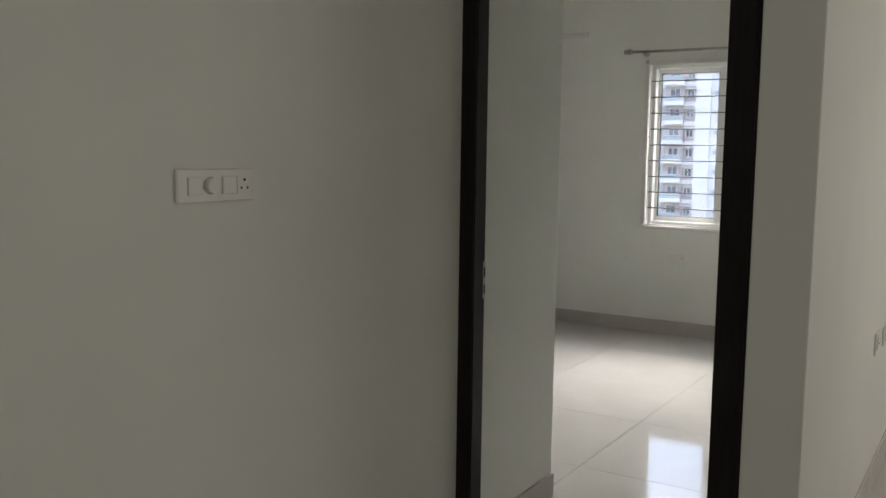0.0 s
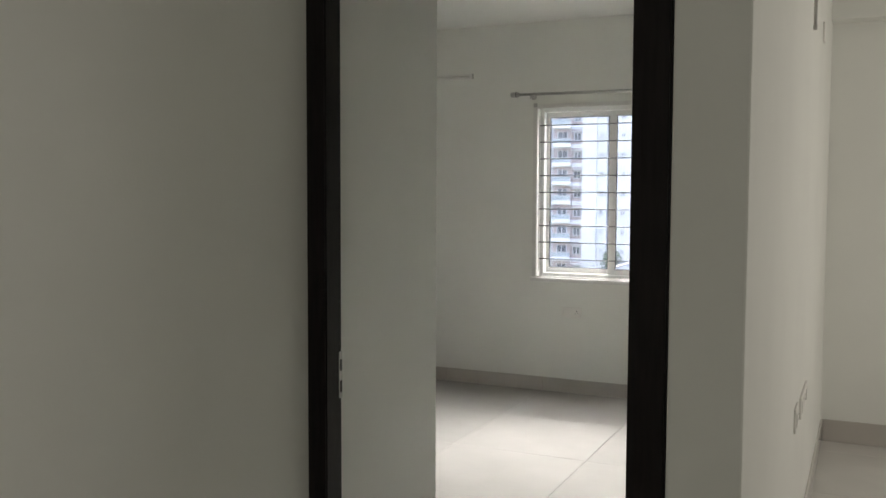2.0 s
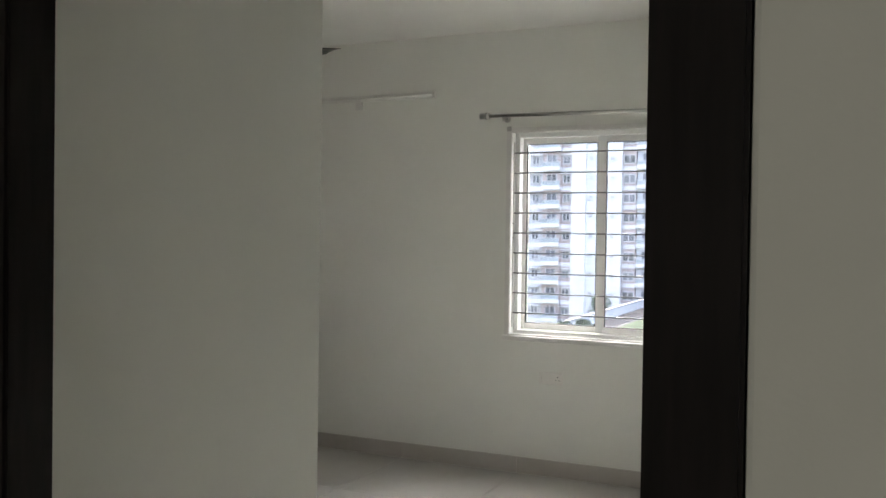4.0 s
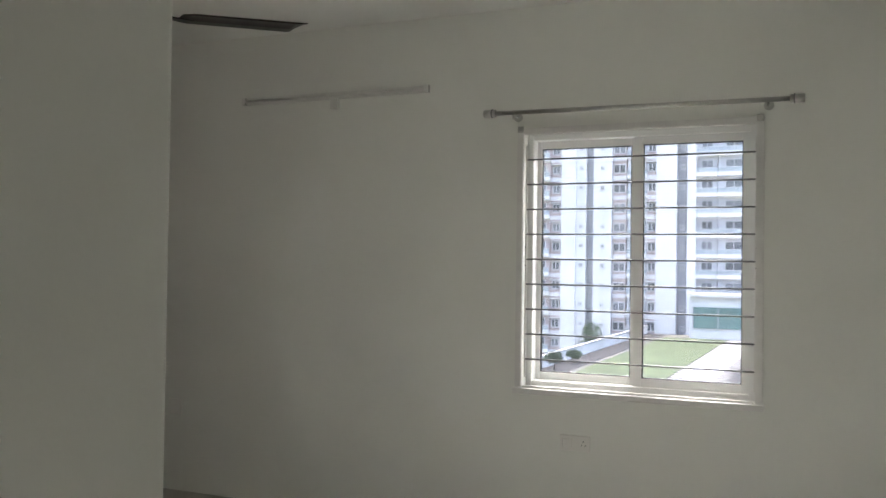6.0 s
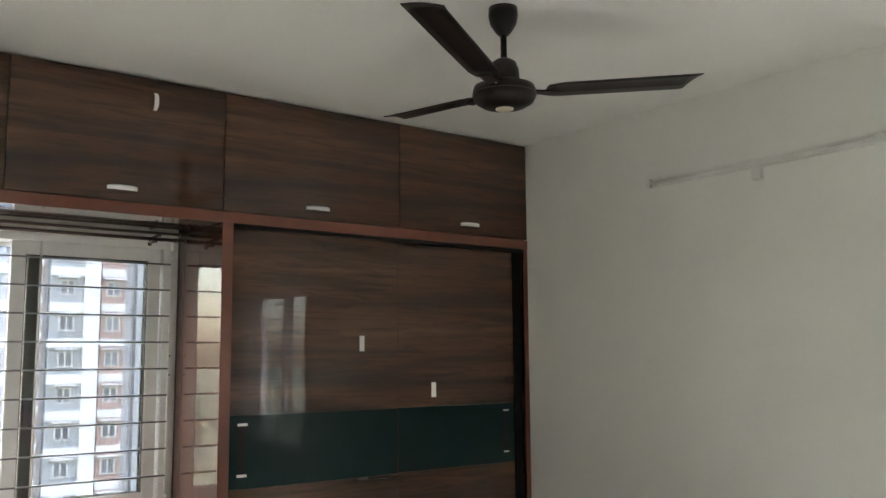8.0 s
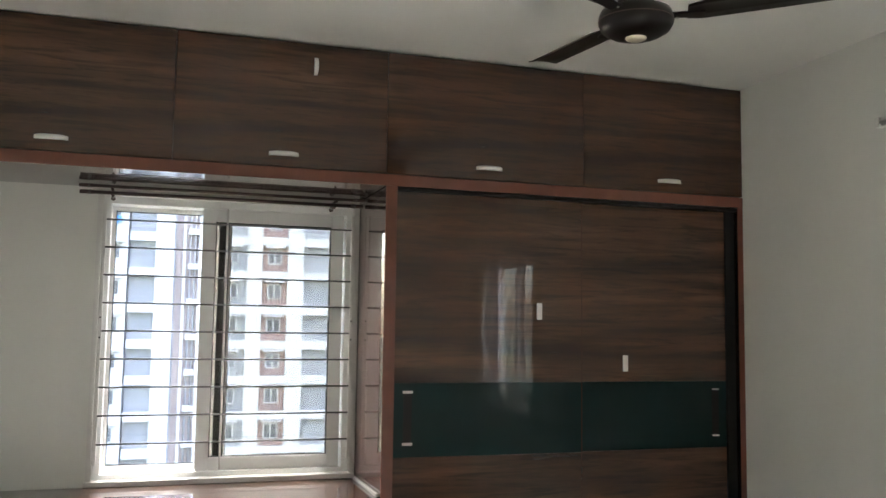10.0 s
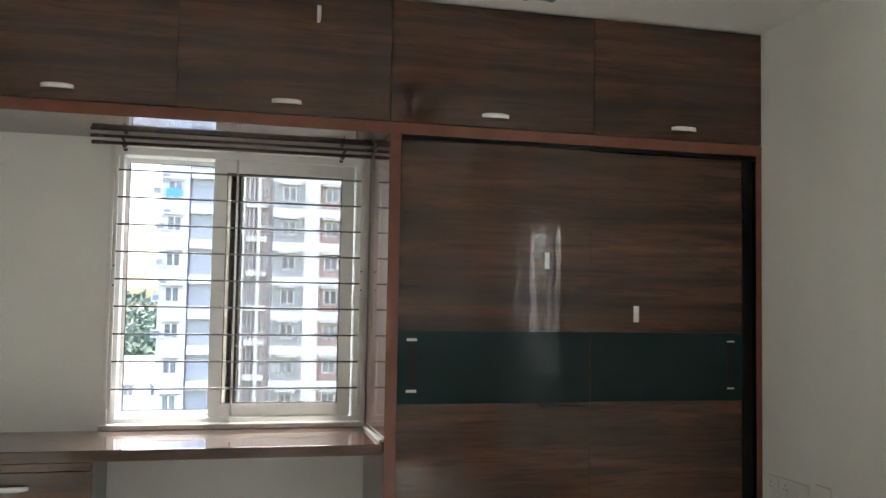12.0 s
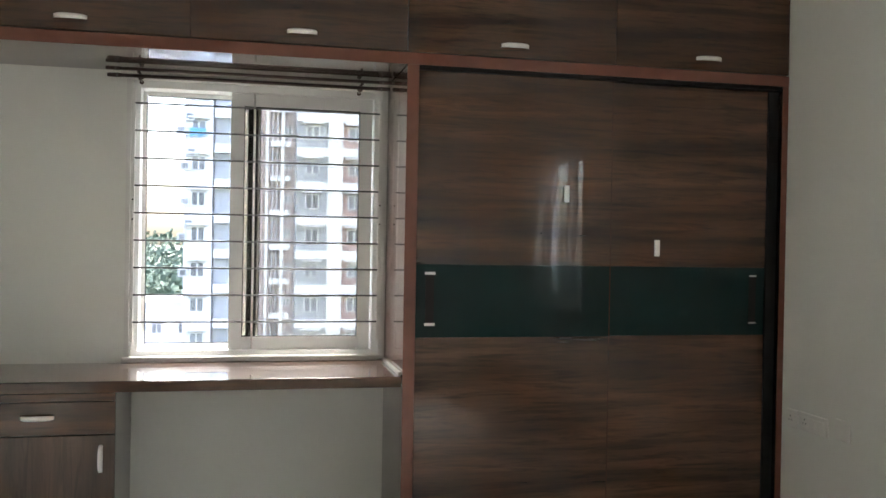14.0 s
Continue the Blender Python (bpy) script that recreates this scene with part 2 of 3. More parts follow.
structure("wall_partition", box_bm(4.457, 4.612, -4.47, 0.2, 0, H, 0.006), PAINT, "off-white painted partition between bedroom and hall", "wall")
structure("wall_over_door", box_bm(3.564, 4.457, -4.468, -4.33, 2.13, H), PAINT, "off-white painted wall above the doorway", "wall")
structure("wall_hall_north", box_bm(4.612, 7.65, -0.57, -0.42, 0, H), PAINT, "off-white painted far wall of the hall", "wall")
structure("wall_hall_east", wall_with_hole("y", -9.0, -0.42, 7.5, 7.65, 0, H, (-3.4, -1.4, 0.7, 2.2)), PAINT, "off-white painted hall wall, unseen, with an added lamp opening", "wall")
structure("wall_hall_south", wall_with_hole("x", 3.36, 7.65, -9.15, -9.0, 0, H, (4.7, 6.3, 0.85, 2.15)), PAINT, "off-white painted end wall of the hall", "wall")
# unseen panels added behind the hall lamps to block sky light
structure("blind", box_bm(7.50, 7.52, -3.5, -1.3, 0.6, 2.3), TRIM, "unseen white panel behind the hall lamp, keeping the sky out", "blind")
structure("blind", box_bm(4.6, 6.4, -9.02, -9.0, 0.75, 2.25), TRIM, "unseen white panel behind the corridor lamp, keeping the sky out", "blind")
structure("ceiling", box_bm(-0.75, 7.65, -9.15, 0.2, H, H + 0.12), CEIL, "plain white painted ceiling", "ceiling")
structure("beam", box_bm(4.612, 7.5, -0.72, -0.57, 2.47, H, 0.005), PAINT, "white plastered ceiling beam in the hall", "beam")
structure("beam", box_bm(4.80, 7.5, -0.95, -0.72, 2.60, H, 0.005), PAINT, "white plastered beam drop in the hall", "beam")
floor = structure("floor", box_bm(-0.75, 7.65, -9.15, 0.2, -0.12, -0.004), GROUT, "polished cream vitrified floor tiles with thin joints", "floor")


def skirting(name, x0, x1, y0, y1, h=0.1, m=None):
    """A run of skirting tiles with thin seams."""
    base = tagged(new(name), "pale grey-beige skirting tiles along the wall", "skirting", kind="structure")
    along_x = (x1 - x0) > (y1 - y0)
    u, end = (x0, x1) if along_x else (y0, y1)
    cut = u + ((2.662 - u) % 0.8 if along_x else 0.8)
    while u < end - 0.01:
        v = min(cut if cut > u + 0.02 else cut + 0.8, end)
        g = 0.0012
        part("skirting_tile", box_bm(u + g, v - g, y0, y1, 0, h, 0.002, 1) if along_x else box_bm(x0, x1, u + g, v - g, 0, h, 0.002, 1), m or SKIRT, base)
        u, cut = v, v + 0.8
    return base


skirting("baseboard_north", 0.0, 4.445, -0.012, 0.0)
skirting("baseboard_partition", 4.445, 4.457, -4.39, -0.012)
skirting("baseboard_passage", 3.502, 3.514, -4.39, -3.60)
skirting("baseboard_south", 0.03, 3.355, -3.73, -3.718)
skirting("baseboard_hall", 4.612, 4.622, -4.47, -0.582, 0.13, TILE)
skirting("baseboard_hall_north", 4.622, 7.5, -0.582, -0.57, 0.13)
skirting("baseboard_corridor", 3.564, 3.576, -9.0, -4.48)


# ---- doorway ----
def door_frame():
    d = tagged(new("door_frame"), "dark polished wooden door frame in the bedroom doorway", "door frame", kind="structure")
    for name, a, b in (("jamb", 3.553, 3.618), ("jamb", 4.374, 4.456)):
        bm = bmesh.new()
        add_box(bm, a, b, -4.474, -4.40, 0, 2.13)
        bmesh.ops.bevel(bm, geom=bm.edges[:], offset=0.004, segments=2, affect="EDGES")
        part(name, bm, DARKWOOD, d)
    part("head", box_bm(3.619, 4.373, -4.474, -4.40, 2.06, 2.13, 0.004), DARKWOOD, d)
    s = part("strike_plate", box_bm(3.6185, 3.6205, -4.416, -4.402, 0.95, 1.07, 0.0008), CHROME, d, "worn steel strike plate")
    part("latch_hole", box_bm(3.6205, 3.6212, -4.413, -4.405, 1.02, 1.05), HOLE, s)
    part("latch_hole", box_bm(3.6205, 3.6212, -4.413, -4.405, 0.965, 0.995), HOLE, s)
    for z in (0.25, 1.0, 1.80):
        h = part("hinge", box_bm(4.371, 4.3738, -4.44, -4.402, z - 0.05, z + 0.05, 0.0008), CHROME, d, "steel butt hinge")
        part("knuckle", cyl_bm((4.371, -4.398, z - 0.05), (4.371, -4.398, z + 0.05), 0.006), CHROME, h)


door_frame()


# ---- windows ----
def sash(name, place, u0, u1, z0, z1, w, depth, pane_mat, parent, frame_mat):
    """A sliding sash: four mitred members round a pane. place(u, d): plan point for a run u and a depth d."""
    s = None
    rails = ((u0, u0 + w, z0, z1), (u1 - w, u1, z0, z1), (u0 + w, u1 - w, z0, z0 + w), (u0 + w, u1 - w, z1 - w, z1))
    bm = bmesh.new()
    for a, b, c, e in rails:
        (xa, ya), (xb, yb) = place(a, -depth / 2), place(b, depth / 2)
        add_box(bm, min(xa, xb), max(xa, xb), min(ya, yb), max(ya, yb), c, e)
    bmesh.ops.bevel(bm, geom=bm.edges[:], offset=0.004, segments=2, affect="EDGES")
    s = part(name, bm, frame_mat, parent)
    (xa, ya), (xb, yb) = place(u0 + w - 0.005, -0.003), place(u1 - w + 0.005, 0.003)
    p = part("pane", box_bm(min(xa, xb), max(xa, xb), min(ya, yb), max(ya, yb), z0 + w - 0.005, z1 - w + 0.005), pane_mat, s)
    p.visible_shadow = False
    # black gasket line round the pane
    bm = bmesh.new()
    g = 0.004
    for a, b, c, e in ((u0 + w, u0 + w + g, z0 + w, z1 - w), (u1 - w - g, u1 - w, z0 + w, z1 - w), (u0 + w, u1 - w, z0 + w, z0 + w + g), (u0 + w, u1 - w, z1 - w - g, z1 - w)):
        (xa, ya), (xb, yb) = place(a, -depth / 2 - 0.001 + 0.008), place(b, depth / 2 - 0.006)
        add_box(bm, min(xa, xb), max(xa, xb), min(ya, yb), max(ya, yb), c, e)
    part("gasket", bm, BLACK, s, "black rubber gasket")
    return s


def frame_ring(name, place, u0, u1, z0, z1, w, d0, d1, m, parent, bevel=0.003):
    bm = bmesh.new()
    for a, b, c, e in ((u0, u0 + w, z0, z1), (u1 - w, u1, z0, z1), (u0 + w, u1 - w, z0, z0 + w), (u0 + w, u1 - w, z1 - w, z1)):
        (xa, ya), (xb, yb) = place(a, d0), place(b, d1)
        add_box(bm, min(xa, xb), max(xa, xb), min(ya, yb), max(ya, yb), c, e)
    bmesh.ops.bevel(bm, geom=bm.edges[:], offset=bevel, segments=2, affect="EDGES")
    return part(name, bm, m, parent)


def grille(place, u0, u1, zs, d, parent, inset=0.0):
    for z in zs:
        (xa, ya), (xb, yb) = place(u0, d), place(u1, d)
        part("bar", cyl_bm((xa, ya, z), (xb, yb, z), 0.0043, n=10), STEEL, parent)
    for u in (u0 - 0.004, u1 + 0.004):
        (xa, ya), (xb, yb) = place(u - 0.008, d - 0.004), place(u + 0.008, d + 0.004)
        s = part("grille_strip", box_bm(min(xa, xb), max(xa, xb), min(ya, yb), max(ya, yb), zs[-1] - 0.09, zs[0] + 0.07, 0.002), TRIM, parent)
        for k in (0.47, 0.56):
            z = zs[-1] + (zs[0] - zs[-1]) * k
            (xs, ys) = place(u, d - 0.004)
            (xt, yt) = place(u, d - 0.006)
            part("screw", cyl_bm((xs, ys, z), (xt, yt, z), 0.004, n=10), BLACK, s)


north = lambda u, d: (u, d)
w1 = tagged(new("window_1"), "white two-panel sliding window with a horizontal bar grille", "window", kind="structure")
frame_ring("window_frame", north, 2.601, 3.694, 0.851, 2.109, 0.03, 0.055, 0.165, UPVC, w1)
sash("sash", north, 2.612, 3.150, 0.877, 2.086, 0.042, 0.032, GLASS, w1, UPVC)
for ob in list(w1.children):
    if ob.name.startswith("sash"):
        ob.location.y = 0.135
sash_b = sash("sash", north, 3.128, 3.672, 0.877, 2.086, 0.044, 0.032, GLASS, w1, UPVC)
sash_b.location.y = 0.098
frame_ring("trim", north, 2.566, 3.728, 0.828, 2.135, 0.033, -0.014, 0.006, TRIM, w1, 0.004)
part("window_sill", box_bm(2.56, 3.735, -0.03, 0.05, 0.822, 0.850, 0.004), TRIM, w1, "painted white window sill")
part("corner_bracket", box_bm(2.57, 2.60, -0.024, -0.0145, 2.112, 2.142, 0.003), CHROME, w1)
part("corner_bracket", box_bm(3.695, 3.725, -0.024, -0.0145, 2.112, 2.142, 0.003), CHROME, w1)
grille(north, 2.604, 3.690, [1.981 - 0.1241 * i for i in range(9)], 0.03, w1)

west = lambda u, d: (-0.55 - d, u)
w2 = tagged(new("window_2"), "white sliding window with one panel slid open behind a bar grille", "window", kind="structure")
frame_ring("window_frame", west, -3.029, -1.863, 0.801, 2.099, 0.034, 0.03, 0.165, UPVC, w2)
s1 = sash("sash", west, -2.585, -1.905, 0.835, 2.066, 0.062, 0.03, GLASS_B, w2, UPVC)
s1.location.x = -0.065
s2 = sash("sash", west, -2.505, -1.90, 0.835, 2.066, 0.058, 0.03, GLASS_L, w2, UPVC)
s2.location.x = -0.125
# black strip that puts the shade on the second sash's stile into colour
part("brush_seal", box_bm(-0.0075 - 0.525, -0.0015 - 0.525, -2.503, -2.456, 0.86, 2.04, 0.001), BLACK, s2, "dark strip standing in for shade on the stile")
# sash added across the open panel to darken the bright view
s3 = sash("sash", west, -3.0, -2.50, 0.835, 2.066, 0.022, 0.02, GLASS_DIM, w2, UPVC)
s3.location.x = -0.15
frame_ring("trim", west, -3.052, -1.842, 0.79, 2.122, 0.024, -0.012, 0.004, TRIM, w2, 0.003)
part("window_sill", box_bm(-0.60, -0.528, -3.06, -1.842, 0.787, 0.812, 0.004), TRIM, w2, "painted white window sill")
grille(west, -3.015, -1.878, [1.985 - 0.1262 * i for i in range(9)], -0.022, w2)
part("grille_rod", cyl_bm((-0.531, -2.475, 0.85), (-0.531, -2.475, 2.06), 0.005, n=8), TRIM, w2)


def curtain_rod(a, b, r, stand, wall_dir, label, metal=CHROME):
    c = thing("curtain_rod", label, "curtain rod", a)
    a, b = Vector(a), Vector(b)
    d = (b - a).normalized()
    o = -a
    L = (b - a)
    fin, disc = (1.75, 0.022) if metal is CHROME else (1.15, 0.010)
    part("rod", cyl_bm((0, 0, 0), L, r), metal, c)
    for p, s in ((Vector((0, 0, 0)), -1), (L, 1)):
        f = part("finial", cyl_bm(p - d * s * 0.004, p + d * s * 0.055, r * fin, n=18), metal, c)
        part("ring", cyl_bm(p + d * s * 0.010, p + d * s * 0.016, r * (fin + 0.2), n=18), STEEL, f)
    for k in (0.07, 0.93):
        q = L * k
        w = Vector(wall_dir) * stand
        br = part("bracket", cyl_bm(q - Vector((0, 0, r)), q + w - Vector((0, 0, r)), 0.006, n=10), metal, c)
        part("bracket_plate", cyl_bm(q + w * 0.93 - Vector((0, 0, 0.012)), q + w - Vector((0, 0, 0.012)), disc, n=16), metal, br)
        part("screw", cyl_bm(q - Vector((0, 0, r)), q - Vector((0, 0, r + disc)), 0.004, n=8), metal, br)
    return c


curtain_rod((2.47, -0.08, 2.203), (3.84, -0.08, 2.193), 0.011, 0.08, (0, 1, 0), "brushed steel curtain rod with cylindrical finials above the window")
curtain_rod((-0.45, -3.07, 2.095), (-0.45, -1.90, 2.095), 0.008, 0.098, (-1, 0, 0), "thin dark metal curtain rod above the desk window", DARKROD)
curtain_rod((-0.40, -3.07, 2.117), (-0.40, -1.90, 2.117), 0.007, 0.148, (-1, 0, 0), "thin dark metal inner curtain rod above the desk window", DARKROD)


# ---- wardrobe, loft and desk ----
def bar_handle(parent, x, y, z, length, upright=False, r=0.010):
    """A flat bowed handle on two feet, standing off a front that faces +x."""
    bm = bmesh.new()
    n = 10
    rows = []
    for i in range(n + 1):
        t = -1 + 2 * i / n
        off = 0.020 * (1 - abs(t) ** 4) + 0.003
        w = r * (1 - 0.25 * abs(t) ** 3)
        c = t * length / 2
        ring = []
        for ou, ox in ((-w, 0), (w, 0), (w, 0.007), (-w, 0.007)):
            ring.append(bm.verts.new((x + off + ox, y + (ou if upright else c), z + (c if upright else ou))))
        rows.append(ring)
    for a, b in zip(rows, rows[1:]):
        for k in range(4):
            bm.faces.new((a[k], a[(k + 1) % 4], b[(k + 1) % 4], b[k])).smooth = True
    bm.faces.new(rows[0][::-1])
    bm.faces.new(rows[-1])
    bmesh.ops.recalc_face_normals(bm, faces=bm.faces[:])
    h = part("handle", bm, SATIN, parent, "pale satin metal handle")
    return h


def wardrobe():
    w = thing("wardrobe", "built-in dark walnut wardrobe with two sliding doors and green band", "wardrobe", (0, -0.92, 0))
    w.location = (0, 0, 0)
    part("side_panel", box_bm(-0.548, -0.006, -1.838, -1.818, 0, 2.13, 0.001), CARCASS, w, "glossy red-brown side panel")
    part("side_panel", box_bm(-0.548, -0.006, -0.022, -0.003, 0, 2.13, 0.001), CARCASS, w)
    part("back_panel", box_bm(-0.548, -0.53, -1.817, -0.023, 0.06, 2.12), BLACK, w)
    part("base", box_bm(-0.53, -0.02, -1.817, -0.023, 0.0, 0.06, 0.002), CARCASS, w)
    part("post", box_bm(-0.005, 0.0, -1.84, -1.788, 0, 2.133, 0.0015), MAHOG, w, "red-brown edging post")
    part("post", box_bm(-0.005, 0.0, -0.032, -0.003, 0, 2.133, 0.0015), MAHOG, w, "red-brown edging post")
    part("track", box_bm(-0.09, -0.006, -1.817, -0.023, 2.115, 2.13, 0.001), BLACK, w)

    def slider(y0, y1, x):
        """One sliding door with a green band between two walnut fields."""
        d = part("sliding_door", box_bm(x - 0.018, x - 0.001, y0, y1, 0.062, 2.112, 0.001), WALNUT, w)
        part("upper_field", box_bm(x - 0.001, x + 0.004, y0, y1, 1.274, 2.112, 0.001), WALNUT, d)
        part("green_band", box_bm(x - 0.001, x + 0.004, y0, y1, 0.953, 1.272, 0.001), GREEN, d, "dark green glossy band")
        part("lower_field", box_bm(x - 0.001, x + 0.004, y0, y1, 0.062, 0.951, 0.001), WALNUT, d)
        return d

    left = slider(-1.786, -0.886, -0.014)
    right = slider(-0.93, -0.088, -0.042)
    part("edge_profile", box_bm(-0.012, -0.009, -0.890, -0.886, 0.062, 2.112), CARCASS, left, "thin brown edge line")
    # black strip fills the gap between right door and post
    part("dark_edge", box_bm(-0.06, -0.030, -0.087, -0.034, 0.062, 2.112, 0.001), BLACK, right, "black strip filling the gap beside the door")
    for d, y, x in ((left, -1.724, -0.010), (right, -0.151, -0.038)):
        p = part("finger_pull", box_bm(x - 0.0005, x + 0.0008, y - 0.019, y + 0.019, 1.015, 1.232, 0.0002), BLACK, d, "recessed black finger pull")
        hw, hh = (0.023, 0.006) if d is left else (0.018, 0.0035)
        for z in (1.010, 1.233):
            part("pull_cap", box_bm(x, x + 0.006, y - hw, y + hw, z - hh, z + hh, 0.0015), SATIN, d, "pale metal end cap")
    for d, x, y, z in ((left, -0.010, -1.105, 1.595), (right, -0.038, -0.648, 1.358)):
        part("door_knob_plate", box_bm(x, x + 0.012, y - 0.012, y + 0.012, z - 0.038, z + 0.038, 0.003), SATIN, d, "small upright satin handle")
    return w


def loft_unit(y0, y1, upright_handle=False, shade=""):
    u = thing("loft_cabinet", "dark walnut loft cabinet with a pale handle" + shade, "cabinet", (0, (y0 + y1) / 2, 2.186), "loft cabinets")
    c = (y0 + y1) / 2
    a, b = y0 - c, y1 - c
    part("body", box_bm(-0.548, -0.02, a + 0.0005, b - 0.0005, 0.001, 0.548), CARCASS, u)
    d = part("door", box_bm(-0.019, 0.0, a + 0.0015, b - 0.0015, 0.002, 0.546, 0.0012), WALNUT, u)
    bar_handle(d, 0.0, 0.0 + (0.018 if y1 > -0.1 else 0.0), 0.052, 0.125)
    if upright_handle:
        bar_handle(d, 0.0, b - 0.325, 0.445, 0.075, True, 0.009)
    return u


wardrobe()
rail = thing("loft_rail", "red-brown edged board under the loft cabinets", "shelf board", (0, 0, 2.133))
part("board", box_bm(-0.548, -0.004, -3.70, -0.003, 0.0, 0.05, 0.001), DESKTOP, rail, "glossy walnut underside")
part("edging", box_bm(-0.003, 0.002, -3.70, -0.003, 0.0, 0.05, 0.001), MAHOG, rail, "red-brown edging strip")
for y0, y1, v in ((-0.882, -0.003, False), (-1.84, -0.882, False), (-2.743, -1.84, True), (-3.66, -2.743, False)):
    loft_unit(y0, y1, v, " above the desk" if v else "")


def desk():
    d = thing("study_desk", "glossy walnut study desk top built in under the window", "desk", (0, -2.75, 0.74))
    part("desktop", box_bm(-0.548, 0.0, -0.96, 0.905, 0.0, 0.046, 0.003), DESKTOP, d)
    part("edge_band", box_bm(0.0005, 0.003, -0.96, 0.905, 0.001, 0.044, 0.001), WALNUT, d, "dark walnut front edge")
    part("wall_batten", box_bm(-0.50, -0.03, 0.895, 0.910, 0.0465, 0.062, 0.003), GREYLAM, d, "thin pale sealing strip")


def desk_cabinet():
    c = thing("desk_cabinet", "dark walnut cabinet with a drawer and door under the desk", "cabinet", (0, -3.34, 0))
    part("body", box_bm(-0.54, -0.022, -0.355, 0.325, 0.0, 0.738, 0.001), GREYLAM, c, "pale grey cabinet sides")
    part("apron", box_bm(-0.0215, -0.003, -0.355, 0.327, 0.707, 0.738, 0.001), WALNUT, c)
    dr = part("drawer_front", box_bm(-0.0215, -0.003, -0.355, 0.327, 0.573, 0.704, 0.0015), WALNUT, c)
    bar_handle(dr, -0.003, 0.035, 0.645, 0.125)
    do = part("door", box_bm(-0.0215, -0.003, -0.355, 0.327, 0.06, 0.569, 0.0015), WALNUT_UP, c)
    bar_handle(do, -0.003, 0.275, 0.475, 0.11, True)


desk()
desk_cabinet()


# ---- ceiling fan ----
def ceiling_fan():
    f = thing("ceiling_fan", "dark brown three-blade ceiling fan hanging at rest", "ceiling fan", (1.483, -1.454, H))
    part("canopy", lathe_bm([(0.0, -0.0005), (0.050, -0.0005), (0.052, -0.03), (0.046, -0.06), (0.030, -0.085), (0.018, -0.10), (0.0, -0.10)]), FANBROWN, f)
    part("downrod", cyl_bm((0, 0, -0.10), (0, 0, -0.20), 0.011), FANBROWN, f)
    part("lower_canopy", lathe_bm([(0.0, -0.185), (0.022, -0.185), (0.042, -0.198), (0.052, -0.225), (0.055, -0.275), (0.0, -0.275)]), FANBROWN, f)
    m = part("motor", lathe_bm([(0.0, -0.27), (0.075, -0.272), (0.104, -0.284), (0.110, -0.300), (0.110, -0.322), (0.100, -0.340), (0.075, -0.355), (0.045, -0.362), (0.0, -0.364)]), FANBROWN, f)
    part("band", lathe_bm([(0.1105, -0.311), (0.1118, -0.312), (0.1118, -0.3135), (0.1105, -0.3145)]), DARKROD, m, "thin dull metal band")
    part("badge", lathe_bm([(0.0, -0.372), (0.020, -0.371), (0.030, -0.366), (0.032, -0.360)]), FANPLATE, m, "pale centre badge")
    for k in range(3):
        a = radians(60 + 120 * k)
        turn = Matrix.Rotation(a, 4, "Z")
        iron = box_bm(0.095, 0.20, -0.022, 0.022, -0.302, -0.296, 0.002)
        bmesh.ops.transform(iron, matrix=turn, verts=iron.verts)
        bl = part("blade_iron", iron, FANBROWN, f)
        for sx in (0.112, 0.128):
            sc = cyl_bm((sx - 0.008, 0.012, -0.303), (sx - 0.008, 0.012, -0.306), 0.004, n=8)
            bmesh.ops.transform(sc, matrix=turn, verts=sc.verts)
            part("screw", sc, CHROME, bl)
        bm = bmesh.new()
        top, bot = [], []
        for i in range(13):
            t = i / 12
            r = 0.15 + t * (0.70 - 0.15)
            lo, hi = -0.058 - 0.006 * t, 0.052 + 0.006 * t
            if i == 0:
                lo, hi = lo * 0.75, hi * 0.75
            skew = 0.03 * (t > 0.99)
            for s, (ring, dz) in enumerate(((top, 0.0016), (bot, -0.0016))):
                row = []
                for q in range(5):
                    w = lo + (hi - lo) * q / 4
                    row.append(bm.verts.new((r - skew * (q / 4), w, -0.292 + dz + w * -0.12 + 0.05 * t + 0.006 * (1 - (q / 2 - 1) ** 2))))
                ring.append(row)
        for ring, flip in ((top, False), (bot, True)):
            for i in range(12):
                for q in range(4):
                    v = (ring[i][q], ring[i + 1][q], ring[i + 1][q + 1], ring[i][q + 1])
                    bm.faces.new(v[::-1] if flip else v).smooth = True
        for i in range(12):
            bm.faces.new((top[i][0], bot[i][0], bot[i + 1][0], top[i + 1][0]))
            bm.faces.new((top[i + 1][4], bot[i + 1][4], bot[i][4], top[i][4]))
        for q in range(4):
            bm.faces.new((top[0][q + 1], bot[0][q + 1], bot[0][q], top[0][q]))
            bm.faces.new((top[12][q], bot[12][q], bot[12][q + 1], top[12][q + 1]))
        bmesh.ops.transform(bm, matrix=turn, verts=bm.verts)
        part("blade", bm, FANBROWN, f)


ceiling_fan()


# ---- small fixtures ----
def tube_light():
    t = thing("tube_light", "white unlit tube light batten on the wall above the fan", "tube light", (1.49, 0, 2.365))
    t["label"] = "white unlit tube light batten fixed to the bedroom wall"
    part("batten", box_bm(-0.585, 0.585, -0.016, 0.0, -0.019, 0.021, 0.004), BATTEN, t)
    part("tube", cyl_bm((-0.565, -0.020, 0.0), (0.565, -0.020, 0.0), 0.008), BATTEN, t)
    for s in (-1, 1):
        part("lamp_holder", box_bm(s * 0.575 - 0.012, s * 0.575 + 0.012, -0.030, -0.0005, -0.02, 0.022, 0.004), BATTEN, t)
    part("junction_box", box_bm(0.0, 0.045, -0.03, 0.0, -0.075, -0.0165, 0.004), BATTEN, t, "small junction box below the batten")


